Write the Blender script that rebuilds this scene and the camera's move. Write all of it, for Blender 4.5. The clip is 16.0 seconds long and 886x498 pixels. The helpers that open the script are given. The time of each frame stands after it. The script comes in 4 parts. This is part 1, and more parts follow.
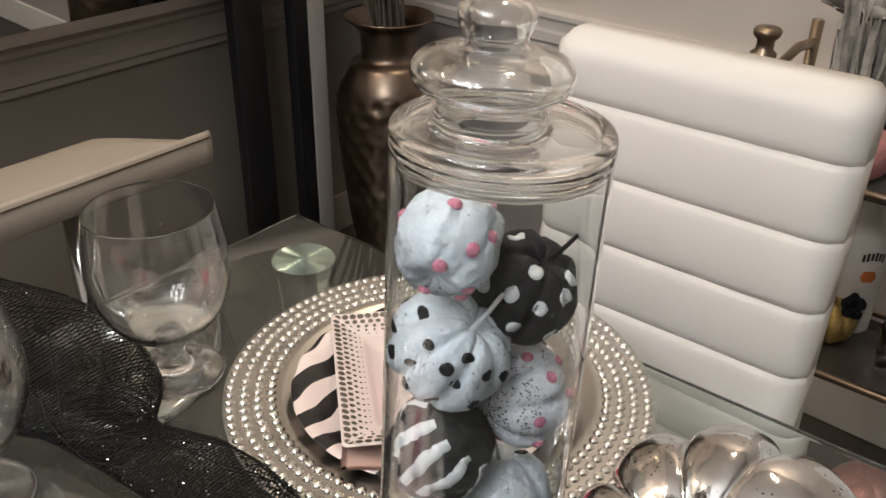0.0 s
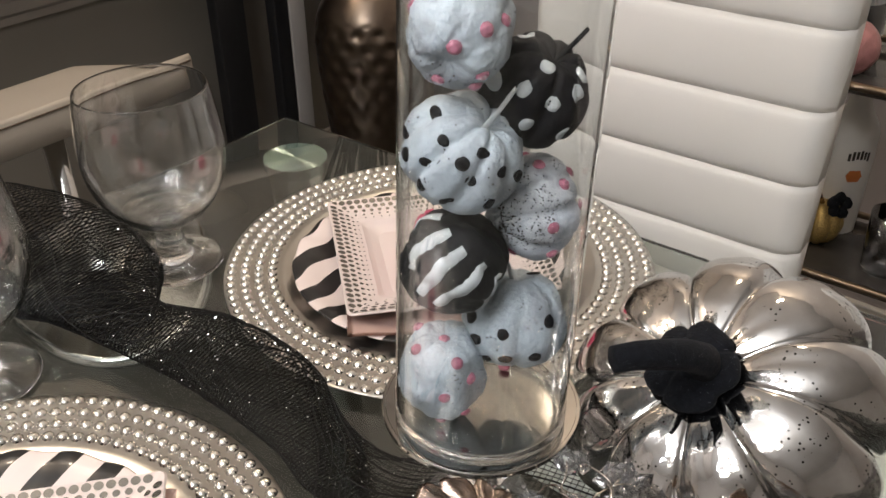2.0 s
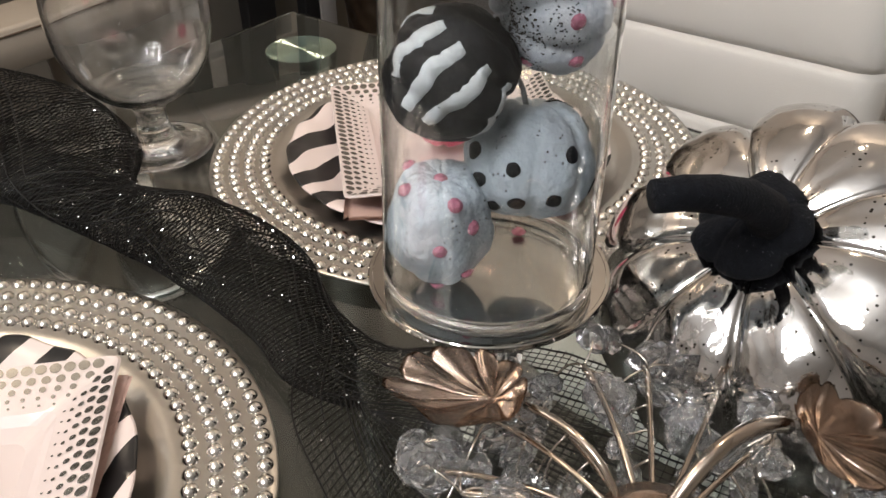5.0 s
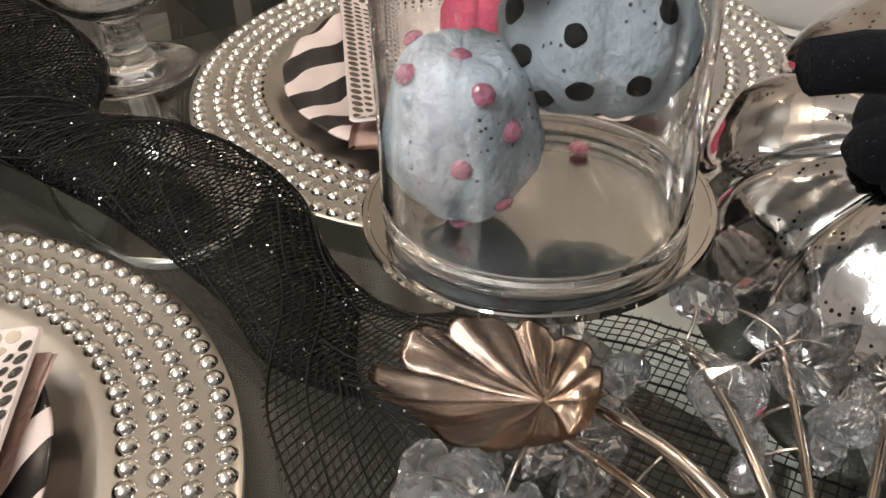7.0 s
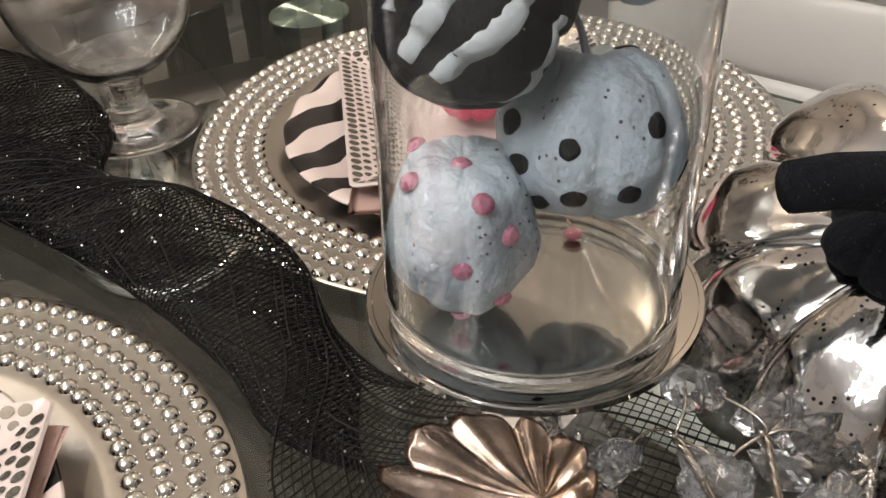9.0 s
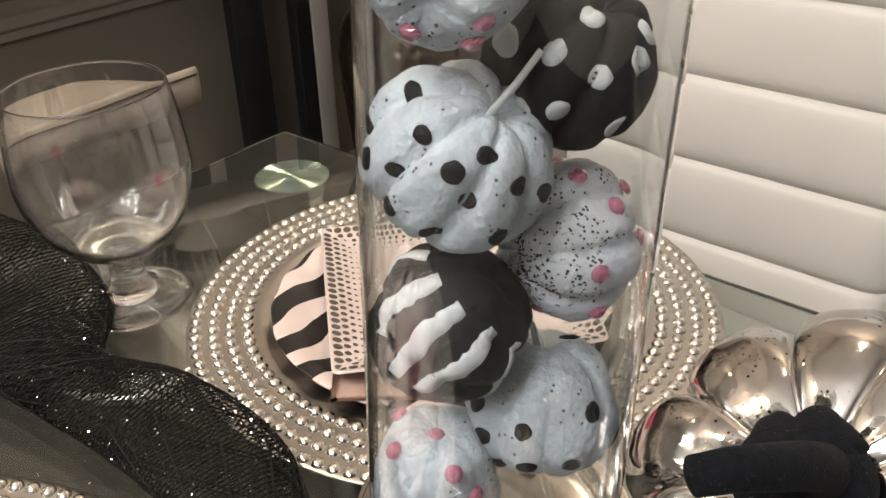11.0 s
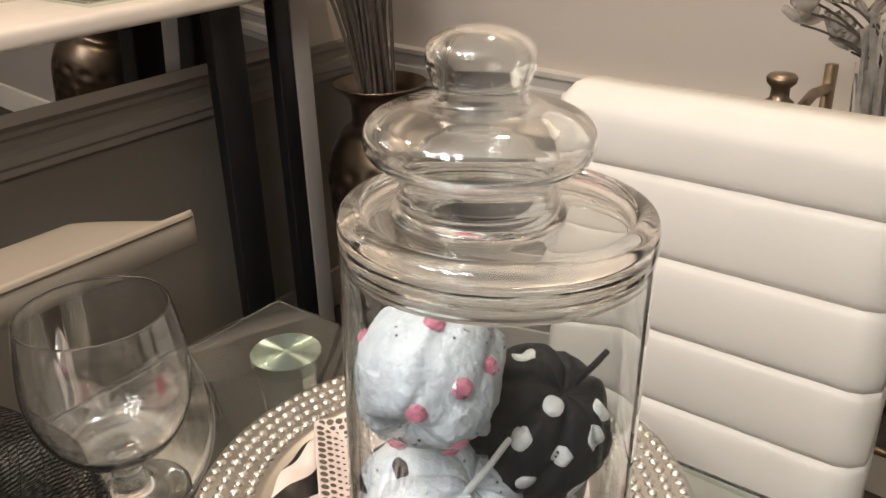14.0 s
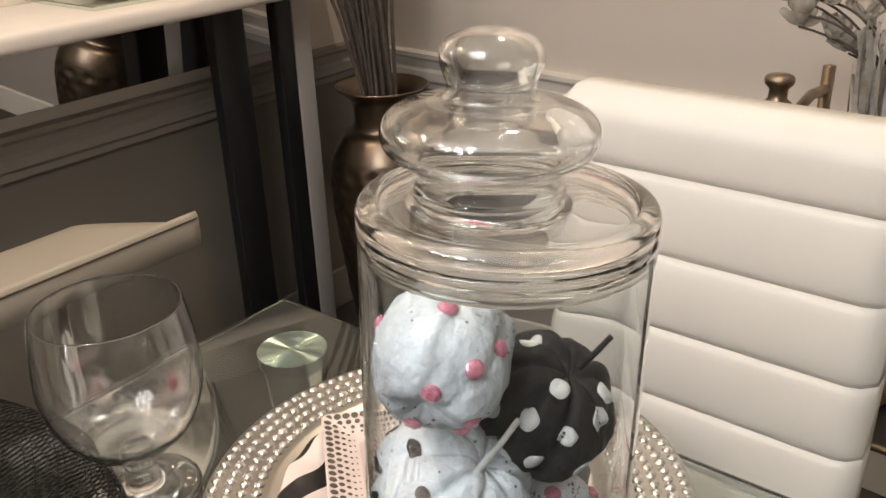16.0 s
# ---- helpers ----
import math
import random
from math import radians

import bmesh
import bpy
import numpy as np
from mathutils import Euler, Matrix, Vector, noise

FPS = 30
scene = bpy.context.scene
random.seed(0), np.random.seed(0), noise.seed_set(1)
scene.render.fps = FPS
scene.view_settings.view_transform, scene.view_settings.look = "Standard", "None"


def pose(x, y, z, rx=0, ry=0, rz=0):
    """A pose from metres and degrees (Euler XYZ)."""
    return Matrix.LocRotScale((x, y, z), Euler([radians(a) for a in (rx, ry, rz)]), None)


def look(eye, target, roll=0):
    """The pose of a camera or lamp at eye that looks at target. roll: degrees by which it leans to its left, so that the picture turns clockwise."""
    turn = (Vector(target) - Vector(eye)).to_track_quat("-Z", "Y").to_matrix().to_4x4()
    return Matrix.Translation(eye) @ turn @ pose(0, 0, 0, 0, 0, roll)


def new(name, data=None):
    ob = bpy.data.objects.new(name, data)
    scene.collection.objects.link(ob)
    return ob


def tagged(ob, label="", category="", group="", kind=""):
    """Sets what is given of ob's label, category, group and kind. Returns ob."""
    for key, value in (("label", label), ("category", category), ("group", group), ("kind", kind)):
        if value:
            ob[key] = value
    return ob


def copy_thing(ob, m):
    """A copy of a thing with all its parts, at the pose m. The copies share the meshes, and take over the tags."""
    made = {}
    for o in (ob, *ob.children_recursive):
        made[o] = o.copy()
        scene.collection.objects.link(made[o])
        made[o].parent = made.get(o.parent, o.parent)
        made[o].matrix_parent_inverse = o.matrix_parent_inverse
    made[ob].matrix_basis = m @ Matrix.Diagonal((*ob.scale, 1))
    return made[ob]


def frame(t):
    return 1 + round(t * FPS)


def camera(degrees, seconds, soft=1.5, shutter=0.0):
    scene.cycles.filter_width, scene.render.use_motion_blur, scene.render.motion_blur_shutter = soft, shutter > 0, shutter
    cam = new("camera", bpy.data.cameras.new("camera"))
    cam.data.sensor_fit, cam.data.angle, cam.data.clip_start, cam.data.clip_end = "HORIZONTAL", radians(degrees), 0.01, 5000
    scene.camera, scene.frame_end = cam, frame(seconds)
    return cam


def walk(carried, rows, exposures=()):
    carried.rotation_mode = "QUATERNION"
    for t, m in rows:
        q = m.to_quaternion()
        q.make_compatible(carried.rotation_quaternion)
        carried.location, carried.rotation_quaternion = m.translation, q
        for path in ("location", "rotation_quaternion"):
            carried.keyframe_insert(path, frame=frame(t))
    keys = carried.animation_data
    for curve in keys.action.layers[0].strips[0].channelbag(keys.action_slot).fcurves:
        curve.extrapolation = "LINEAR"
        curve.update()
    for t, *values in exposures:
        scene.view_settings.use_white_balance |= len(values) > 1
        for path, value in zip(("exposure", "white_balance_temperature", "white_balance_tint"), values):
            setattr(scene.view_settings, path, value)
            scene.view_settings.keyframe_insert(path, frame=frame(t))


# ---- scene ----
cam = camera(54.0, 16.0)
METRES, EYE, TILT, LEAN, TURN = 0.51, 1.178, -29.5, -0.9, 0.0
ROWS = [
    (0, 0.0000, 0.0000, 0.0000, -0.000, 0.000, -0.000),
    (0.5, -0.0254, 0.0014, -0.0188, -1.650, -0.540, 0.780),
    (1, -0.0220, -0.0052, -0.0439, -1.590, -1.000, 1.260),
    (1.5, -0.0314, -0.0046, -0.0832, -1.350, -2.040, 1.670),
    (2, -0.0271, -0.0020, -0.1182, -1.290, -2.950, 2.010),
    (2.5, -0.0231, 0.0094, -0.1576, -0.580, -3.930, 2.460),
    (3, -0.0220, 0.0129, -0.1894, -0.410, -4.720, 2.670),
    (3.5, -0.0168, 0.0217, -0.2143, -0.480, -5.050, 3.020),
    (3.7, -0.0153, 0.0317, -0.2189, -0.463, -5.082, 3.216),
    (5.8, 0.0060, 0.2504, -0.2474, 2.511, -6.168, 1.378),
    (6, 0.0054, 0.2798, -0.2540, 2.730, -6.510, 1.950),
    (6.5, 0.0042, 0.3314, -0.2620, 3.620, -7.270, 2.570),
    (7, 0.0051, 0.3587, -0.2692, 3.880, -8.050, 2.640),
    (7.5, 0.0050, 0.3608, -0.2687, 3.860, -7.970, 2.540),
    (8, 0.0043, 0.3599, -0.2614, 4.000, -7.800, 2.680),
    (8.5, 0.0059, 0.3565, -0.2513, 3.737, -7.556, 2.868),
    (9, 0.0035, 0.3411, -0.2293, 3.367, -6.661, 2.705),
    (9.5, 0.0037, 0.3154, -0.1951, 2.917, -5.751, 2.655),
    (9.7, 0.0069, 0.3033, -0.1799, 2.525, -5.061, 2.375),
    (11.8, 0.0044, 0.2186, -0.0800, 0.856, 0.233, 2.118),
    (12, 0.0066, 0.2108, -0.0691, 0.860, 0.560, 2.230),
    (12.5, 0.0035, 0.1896, -0.0411, 0.720, 1.770, 2.210),
    (13, 0.0101, 0.1730, -0.0062, 0.470, 2.820, 2.200),
    (13.5, 0.0183, 0.1747, 0.0217, 0.190, 3.620, 2.530),
    (14, 0.0160, 0.1755, 0.0360, 0.450, 4.170, 2.540),
    (14.5, 0.0176, 0.1718, 0.0512, 0.420, 4.930, 2.470),
    (15, 0.0140, 0.1698, 0.0484, 0.520, 4.680, 2.530),
    (15.5, 0.0141, 0.1638, 0.0358, 0.400, 4.250, 2.620),
    (16, 0.0091, 0.1513, 0.0276, 0.450, 4.350, 2.680),
]
walk(cam, [(t, pose(0, 0, EYE, TILT, LEAN, TURN) @ pose(METRES * x, METRES * y, METRES * z, 90 + pitch, roll, yaw)) for t, x, y, z, yaw, pitch, roll in ROWS],
     exposures=[(0, -0.02, 6200, 10), (3.5, -0.02, 6150, 10), (7, -0.1, 6250, 10), (9.7, -0.06, 6300, 10), (12, 0.2, 6700, 10), (14, 0.17, 6650, 10), (16, 0.18, 6550, 10)])


# ---- world and lights ----
world = bpy.data.worlds.new("world")
scene.world = world
world.use_nodes = True
world.node_tree.nodes["Background"].inputs[0].default_value = (0.9, 0.75, 0.6, 1)
world.node_tree.nodes["Background"].inputs[1].default_value = 0.02
scene.view_settings.exposure = 0.0


def lamp(name, kind, at, aim, watts, colour, size):
    data = bpy.data.lights.new(name, kind)
    data.energy, data.color = watts, colour
    if kind == "AREA":
        data.shape, data.size = "SQUARE", size
    else:
        data.shadow_soft_size = size
    ob = new(name, data)
    ob.matrix_world = look(at, aim)
    return ob


LIGHT_AT = Vector((-0.68, -0.42, 2.0))
for k in range(9):
    a = k * math.tau * 0.381966
    reach = 0.44 * math.sqrt((k + 0.6) / 9)
    p = LIGHT_AT + Vector((reach * math.cos(a), reach * math.sin(a), 0.05 * math.sin(k * 2.1)))
    lamp("chandelier_bulb_light", "POINT", p, (0, 0, 0), 6.3, (0.98, 0.89, 0.77) if k % 2 else (0.95, 0.95, 0.98), 0.065)
lamp("recessed_light", "AREA", (-1.15, 0.75, 2.595), (-1.15, 0.76, 0), 9.5, (1.0, 0.78, 0.55), 0.12)
lamp("recessed_light", "AREA", (0.36, 1.36, 2.595), (0.36, 1.37, 0), 7.5, (1.0, 0.78, 0.55), 0.12)

# ---- helpers of this scene ----
U = Vector((0.78, -0.625, 0)).normalized()      # along the right edge of the table
V = Vector((-0.625, -0.78, 0)).normalized()     # along its left edge, towards the camera
N = -V
TABLE = 0.75


def link(nt, a, b):
    nt.links.new(a, b)


def material(name, base, rough=0.5, metal=0.0, vary=0.12, scale=40.0, bump=0.0, bump_scale=200.0, second=None,
             mix_scale=6.0, mix=(0.45, 0.6), coat=0.0, transmission=0.0, ior=1.45, rough_vary=0.08, sheen=0.0,
             speck=None, speck_scale=300.0, speck_size=0.12, island=0.0, spec=0.5):
    m = bpy.data.materials.new(name)
    m.use_nodes = True
    nt = m.node_tree
    b = nt.nodes["Principled BSDF"]
    b.inputs["Metallic"].default_value = metal
    b.inputs["IOR"].default_value = ior
    b.inputs["Transmission Weight"].default_value = transmission
    b.inputs["Coat Weight"].default_value = coat
    b.inputs["Sheen Weight"].default_value = sheen
    b.inputs["Specular IOR Level"].default_value = spec
    tc = nt.nodes.new("ShaderNodeTexCoord")
    n1 = nt.nodes.new("ShaderNodeTexNoise")
    n1.inputs["Scale"].default_value, n1.inputs["Detail"].default_value = scale, 6
    link(nt, tc.outputs["Object"], n1.inputs["Vector"])
    n2 = nt.nodes.new("ShaderNodeTexNoise")
    n2.inputs["Scale"].default_value, n2.inputs["Detail"].default_value = mix_scale, 4
    link(nt, tc.outputs["Object"], n2.inputs["Vector"])
    ramp = nt.nodes.new("ShaderNodeMapRange")
    ramp.inputs[1].default_value, ramp.inputs[2].default_value = 0.25, 0.75
    ramp.inputs[3].default_value, ramp.inputs[4].default_value = 1 - vary, 1 + vary
    link(nt, n1.outputs["Fac"], ramp.inputs[0])
    col = nt.nodes.new("ShaderNodeMix")
    col.data_type = "RGBA"
    col.inputs["A"].default_value = (*base, 1)
    col.inputs["B"].default_value = (*(second or base), 1)
    edge = nt.nodes.new("ShaderNodeMapRange")
    edge.inputs[1].default_value, edge.inputs[2].default_value = mix
    link(nt, n2.outputs["Fac"], edge.inputs[0])
    link(nt, edge.outputs[0], col.inputs["Factor"])
    mul = nt.nodes.new("ShaderNodeVectorMath")
    mul.operation = "SCALE"
    link(nt, col.outputs["Result"], mul.inputs[0])
    link(nt, ramp.outputs[0], mul.inputs["Scale"])
    colour = mul.outputs[0]
    if speck:
        vo = nt.nodes.new("ShaderNodeTexVoronoi")
        vo.inputs["Scale"].default_value = speck_scale
        link(nt, tc.outputs["Object"], vo.inputs["Vector"])
        lt = nt.nodes.new("ShaderNodeMath")
        lt.operation = "LESS_THAN"
        lt.inputs[1].default_value = speck_size
        link(nt, vo.outputs["Distance"], lt.inputs[0])
        wh = nt.nodes.new("ShaderNodeTexNoise")
        wh.inputs["Scale"].default_value = speck_scale * 0.13
        link(nt, tc.outputs["Object"], wh.inputs["Vector"])
        gt = nt.nodes.new("ShaderNodeMath")
        gt.operation = "GREATER_THAN"
        gt.inputs[1].default_value = 0.52
        link(nt, wh.outputs["Fac"], gt.inputs[0])
        both = nt.nodes.new("ShaderNodeMath")
        both.operation = "MULTIPLY"
        link(nt, lt.outputs[0], both.inputs[0])
        link(nt, gt.outputs[0], both.inputs[1])
        sp = nt.nodes.new("ShaderNodeMix")
        sp.data_type = "RGBA"
        sp.inputs["B"].default_value = (*speck, 1)
        link(nt, colour, sp.inputs["A"])
        link(nt, both.outputs[0], sp.inputs["Factor"])
        colour = sp.outputs["Result"]
    link(nt, colour, b.inputs["Base Color"])
    rr = nt.nodes.new("ShaderNodeMapRange")
    rr.inputs[3].default_value, rr.inputs[4].default_value = max(0.0, rough - rough_vary), min(1.0, rough + rough_vary)
    link(nt, n2.outputs["Fac"], rr.inputs[0])
    link(nt, rr.outputs[0], b.inputs["Roughness"])
    if bump:
        n3 = nt.nodes.new("ShaderNodeTexNoise")
        n3.inputs["Scale"].default_value, n3.inputs["Detail"].default_value = bump_scale, 5
        link(nt, tc.outputs["Object"], n3.inputs["Vector"])
        bp = nt.nodes.new("ShaderNodeBump")
        bp.inputs["Strength"].default_value, bp.inputs["Distance"].default_value = bump, 0.002
        link(nt, n3.outputs["Fac"], bp.inputs["Height"])
        link(nt, bp.outputs[0], b.inputs["Normal"])
    return m


def clear_glass(name, tint=(1, 1, 1), ior=1.47, rough=0.0, coat=0.0):
    m = bpy.data.materials.new(name)
    m.use_nodes = True
    b = m.node_tree.nodes["Principled BSDF"]
    b.inputs["Base Color"].default_value = (*tint, 1)
    b.inputs["Roughness"].default_value = rough
    b.inputs["IOR"].default_value = ior
    b.inputs["Transmission Weight"].default_value = 1.0
    b.inputs["Coat Weight"].default_value = coat
    b.inputs["Coat Roughness"].default_value = 0.03
    b.inputs["Coat IOR"].default_value = 1.6
    return m


M = {}
M["glass"] = clear_glass("clear_glass", (0.985, 1.0, 0.993), 1.36, 0.01, 1.0)
M["table_glass"] = clear_glass("table_glass", (0.88, 0.95, 0.92), 1.5)
M["goblet"] = clear_glass("goblet_glass", (0.995, 1.0, 1.0), 1.40, 0.01, 1.0)
M["crystal"] = material("cut_crystal", (0.87, 0.88, 0.90), 0.06, vary=0.02, transmission=0.97, ior=1.52, rough_vary=0.02)
M["wall"] = material("wall_paint", (0.63, 0.58, 0.535), 0.75, vary=0.03, scale=3, bump=0.08, bump_scale=120)
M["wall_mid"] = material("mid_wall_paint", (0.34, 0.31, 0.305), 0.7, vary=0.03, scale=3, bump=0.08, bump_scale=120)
# Invented tone for the unseen walls, set by the reflections and bounce they give.
M["wall_unseen"] = material("reflection_wall_paint", (0.58, 0.55, 0.52), 0.75, vary=0.03, scale=3)
# West lower wall: the same grey, darkened in colour for its shade.
M["wall_low_shaded"] = material("shaded_lower_wall_paint", (0.192, 0.173, 0.142), 0.6, vary=0.03, scale=3, bump=0.08, bump_scale=120)
# West rail and baseboard: white trim with shade mixed into the colour.
M["trim_shaded"] = material("shaded_trim_paint", (0.28, 0.25, 0.215), 0.5, vary=0.04, scale=8)
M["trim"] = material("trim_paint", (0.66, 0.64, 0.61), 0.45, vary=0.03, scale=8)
M["ceiling"] = material("ceiling_paint", (0.84, 0.82, 0.79), 0.85, vary=0.02, scale=4)
M["floor"] = material("floor_stone", (0.042, 0.039, 0.034), 0.35, vary=0.2, scale=5, second=(0.060, 0.056, 0.049), mix_scale=2.2, bump=0.05)
M["leather"] = material("white_leather", (0.74, 0.72, 0.69), 0.42, vary=0.025, scale=6, bump=0.12, bump_scale=900, second=(0.72, 0.70, 0.66))
M["chrome"] = material("chrome", (0.75, 0.75, 0.74), 0.12, 1.0, vary=0.04)
M["steel"] = material("brushed_steel", (0.58, 0.58, 0.55), 0.13, 1.0, vary=0.08, scale=90)
M["beads"] = material("silver_beads", (0.70, 0.68, 0.64), 0.12, 1.0, vary=0.05, scale=25)
M["charger"] = material("silver_charger", (0.54, 0.52, 0.48), 0.30, 1.0, vary=0.06, scale=25, second=(0.42, 0.415, 0.395))
M["mirror"] = material("mirror", (0.80, 0.79, 0.76), 0.015, 1.0, vary=0.01, rough_vary=0.01)
M["plate"] = material("square_plate", (0.72, 0.625, 0.595), 0.3, vary=0.02, coat=0.3)
M["napkin"] = material("pink_tissue", (0.80, 0.60, 0.54), 0.85, vary=0.03, scale=60, bump=0.15, bump_scale=500)
M["foil"] = material("silver_foil", (0.22, 0.21, 0.19), 0.26, 0.9, vary=0.2, scale=60)
M["black"] = material("black_paint", (0.010, 0.010, 0.012), 0.55, spec=0.15, vary=0.3, bump=0.3, bump_scale=500)
M["white_dot"] = material("white_acrylic", (0.42, 0.45, 0.47), 0.5, vary=0.08, scale=300, bump=0.3, bump_scale=800)
M["white_pumpkin"] = material("painted_foam", (0.39, 0.45, 0.505), 0.6, vary=0.10, scale=120, bump=0.6, bump_scale=420, second=(0.32, 0.36, 0.40), mix_scale=70, speck=(0.05, 0.05, 0.055), speck_scale=400, speck_size=0.19)
M["glitter_pumpkin"] = material("glittered_foam", (0.42, 0.46, 0.52), 0.5, vary=0.08, scale=120, bump=0.6, bump_scale=420, second=(0.45, 0.48, 0.52), mix_scale=60, speck=(0.03, 0.03, 0.035), speck_scale=700, speck_size=0.3)
M["gem"] = material("pink_gem", (0.68, 0.24, 0.36), 0.05, vary=0.25, scale=400, transmission=0.5, ior=1.6, rough_vary=0.03, coat=1.0, spec=0.8)
M["pink_glitter"] = material("pink_glitter", (0.75, 0.09, 0.20), 0.35, 0.25, vary=0.4, scale=700, bump=0.6, bump_scale=900)
M["pale_pink_glitter"] = material("pale_pink_glitter", (0.72, 0.36, 0.40), 0.35, 0.25, vary=0.3, scale=700, bump=0.6, bump_scale=900)
M["mercury"] = material("mercury_glass", (0.66, 0.655, 0.65), 0.09, 1.0, vary=0.14, scale=30, second=(0.50, 0.485, 0.465), rough_vary=0.07, bump=0.42, bump_scale=40, speck=(0.05, 0.045, 0.04), speck_scale=330, speck_size=0.2, mix_scale=28)
M["velvet"] = material("black_velvet", (0.009, 0.010, 0.013), 0.9, vary=0.3, scale=300, bump=0.5, bump_scale=900, sheen=0.02, spec=0.15, speck=(0.55, 0.57, 0.62), speck_scale=1300, speck_size=0.085)
M["thread"] = material("black_thread", (0.006, 0.006, 0.006), 0.45, vary=0.3, scale=200, spec=0.3)
M["gold"] = material("champagne_metal", (0.60, 0.45, 0.35), 0.22, 1.0, vary=0.15, scale=60, second=(0.42, 0.33, 0.27), mix_scale=40, bump=0.25, bump_scale=120)
M["cream"] = material("cream_leather", (0.40, 0.355, 0.295), 0.42, vary=0.03, scale=6, bump=0.12, bump_scale=900)
M["champagne_wire"] = material("champagne_wire", (0.52, 0.45, 0.38), 0.18, 1.0, vary=0.1)
M["coaster"] = material("silver_coaster", (0.46, 0.445, 0.42), 0.04, 1.0, vary=0.05, scale=120, rough_vary=0.02, speck=(0.20, 0.18, 0.16), speck_scale=260, speck_size=0.10)
M["piping"] = material("brown_piping", (0.10, 0.07, 0.045), 0.5, vary=0.1)
M["silver_wire"] = material("silver_wire", (0.66, 0.62, 0.56), 0.2, 1.0)
M["bronze"] = material("hammered_bronze", (0.21, 0.165, 0.125), 0.32, 1.0, vary=0.12, scale=20, second=(0.2, 0.155, 0.12), mix_scale=9)
M["antique"] = material("antique_brass", (0.28, 0.22, 0.16), 0.35, 1.0, vary=0.1)
M["console_black"] = material("black_lacquer", (0.014, 0.014, 0.015), 0.4, vary=0.2)
M["tray"] = material("green_mirror", (0.70, 0.78, 0.69), 0.03, 1.0, vary=0.02, rough_vary=0.02)
M["tinsel"] = material("silver_tinsel", (0.60, 0.58, 0.54), 0.3, 0.55, vary=0.3, scale=60)
M["post_paint"] = material("pale_grey_lacquer", (0.50, 0.47, 0.44), 0.4, vary=0.03)
M["console_white"] = material("white_lacquer", (0.82, 0.75, 0.69), 0.4, vary=0.02)
M["twig"] = material("dark_twig", (0.08, 0.066, 0.055), 0.7, vary=0.3, scale=80)
M["gold_glitter"] = material("gold_glitter", (0.50, 0.36, 0.13), 0.35, 0.6, vary=0.4, scale=500, bump=0.6, bump_scale=700)
M["bottle_white"] = material("white_bottle", (0.62, 0.60, 0.56), 0.3, vary=0.03)
M["ink"] = material("dark_ink", (0.03, 0.025, 0.02), 0.5)
M["orange"] = material("orange_print", (0.5, 0.16, 0.04), 0.5, vary=0.2)
M["pink_ball"] = material("pink_foil", (0.50, 0.24, 0.23), 0.35, 0.4, vary=0.25, scale=60)
M["dark_glass"] = material("smoked_shelf", (0.06, 0.055, 0.05), 0.08, vary=0.1)
M["petal"] = material("clear_petal", (0.86, 0.84, 0.80), 0.15, vary=0.1, transmission=0.6, ior=1.35)


def stripes(name, shift, band=0.0138):
    """Black and white printed diagonal bands with a slight waver."""
    m = material(name, (0.80, 0.69, 0.655), 0.3, vary=0.02, coat=0.3)
    nt = m.node_tree
    b = nt.nodes["Principled BSDF"]
    old = b.inputs["Base Color"].links[0].from_socket

    def calc(op, a, c=None):
        n = nt.nodes.new("ShaderNodeMath")
        n.operation = op
        for k, v in enumerate((a, c)):
            if v is None:
                continue
            if isinstance(v, (int, float)):
                n.inputs[k].default_value = v
            else:
                link(nt, v, n.inputs[k])
        return n.outputs[0]
    tc = nt.nodes.new("ShaderNodeTexCoord")
    sep = nt.nodes.new("ShaderNodeSeparateXYZ")
    link(nt, tc.outputs["Object"], sep.inputs[0])
    x, y = sep.outputs["X"], sep.outputs["Y"]
    across = calc("SUBTRACT", calc("MULTIPLY", x, 0.866), calc("MULTIPLY", y, 0.5))
    on = calc("ADD", calc("MULTIPLY", x, 0.5), calc("MULTIPLY", y, 0.866))
    across = calc("ADD", across, calc("MULTIPLY", calc("SINE", calc("MULTIPLY", on, 105.0)), 0.0022))
    band = calc("GREATER_THAN", calc("FRACT", calc("ADD", calc("DIVIDE", calc("SUBTRACT", across, shift), 2 * band), 20.0)), 0.5)
    mx = nt.nodes.new("ShaderNodeMix")
    mx.data_type = "RGBA"
    mx.inputs["B"].default_value = (0.010, 0.010, 0.011, 1)
    link(nt, old, mx.inputs["A"])
    link(nt, band, mx.inputs["Factor"])
    link(nt, mx.outputs["Result"], b.inputs["Base Color"])
    return m


M["spun"] = material("spun_steel", (0.29, 0.35, 0.33), 0.14, 1.0, vary=0.04, scale=30)
M["stripes"] = stripes("striped_print", 0.0)
M["stripes_wide"] = stripes("striped_print_far", 0.0053)


def finish(name, bm, mat, smooth=True):
    me = bpy.data.meshes.new(name)
    if isinstance(bm, tuple):
        me.from_pydata(bm[0], [], bm[1])
    else:
        bmesh.ops.recalc_face_normals(bm, faces=bm.faces)
        bm.to_mesh(me)
        bm.free()
    me.materials.append(mat)
    for p in me.polygons:
        p.use_smooth = smooth
    me.update()
    return me


def part(name, bm, mat, parent, label="", at=None, smooth=True, shadow=True):
    ob = new(name, finish(name, bm, mat, smooth))
    ob.parent = parent
    if at is not None:
        ob.matrix_basis = at
    if label:
        tagged(ob, label)
    ob.visible_shadow = shadow
    return ob


def thing(name, m, label, category, group="", kind=""):
    ob = new(name)
    ob.empty_display_size = 0.02
    ob.matrix_basis = m
    return tagged(ob, label, category, group, kind)


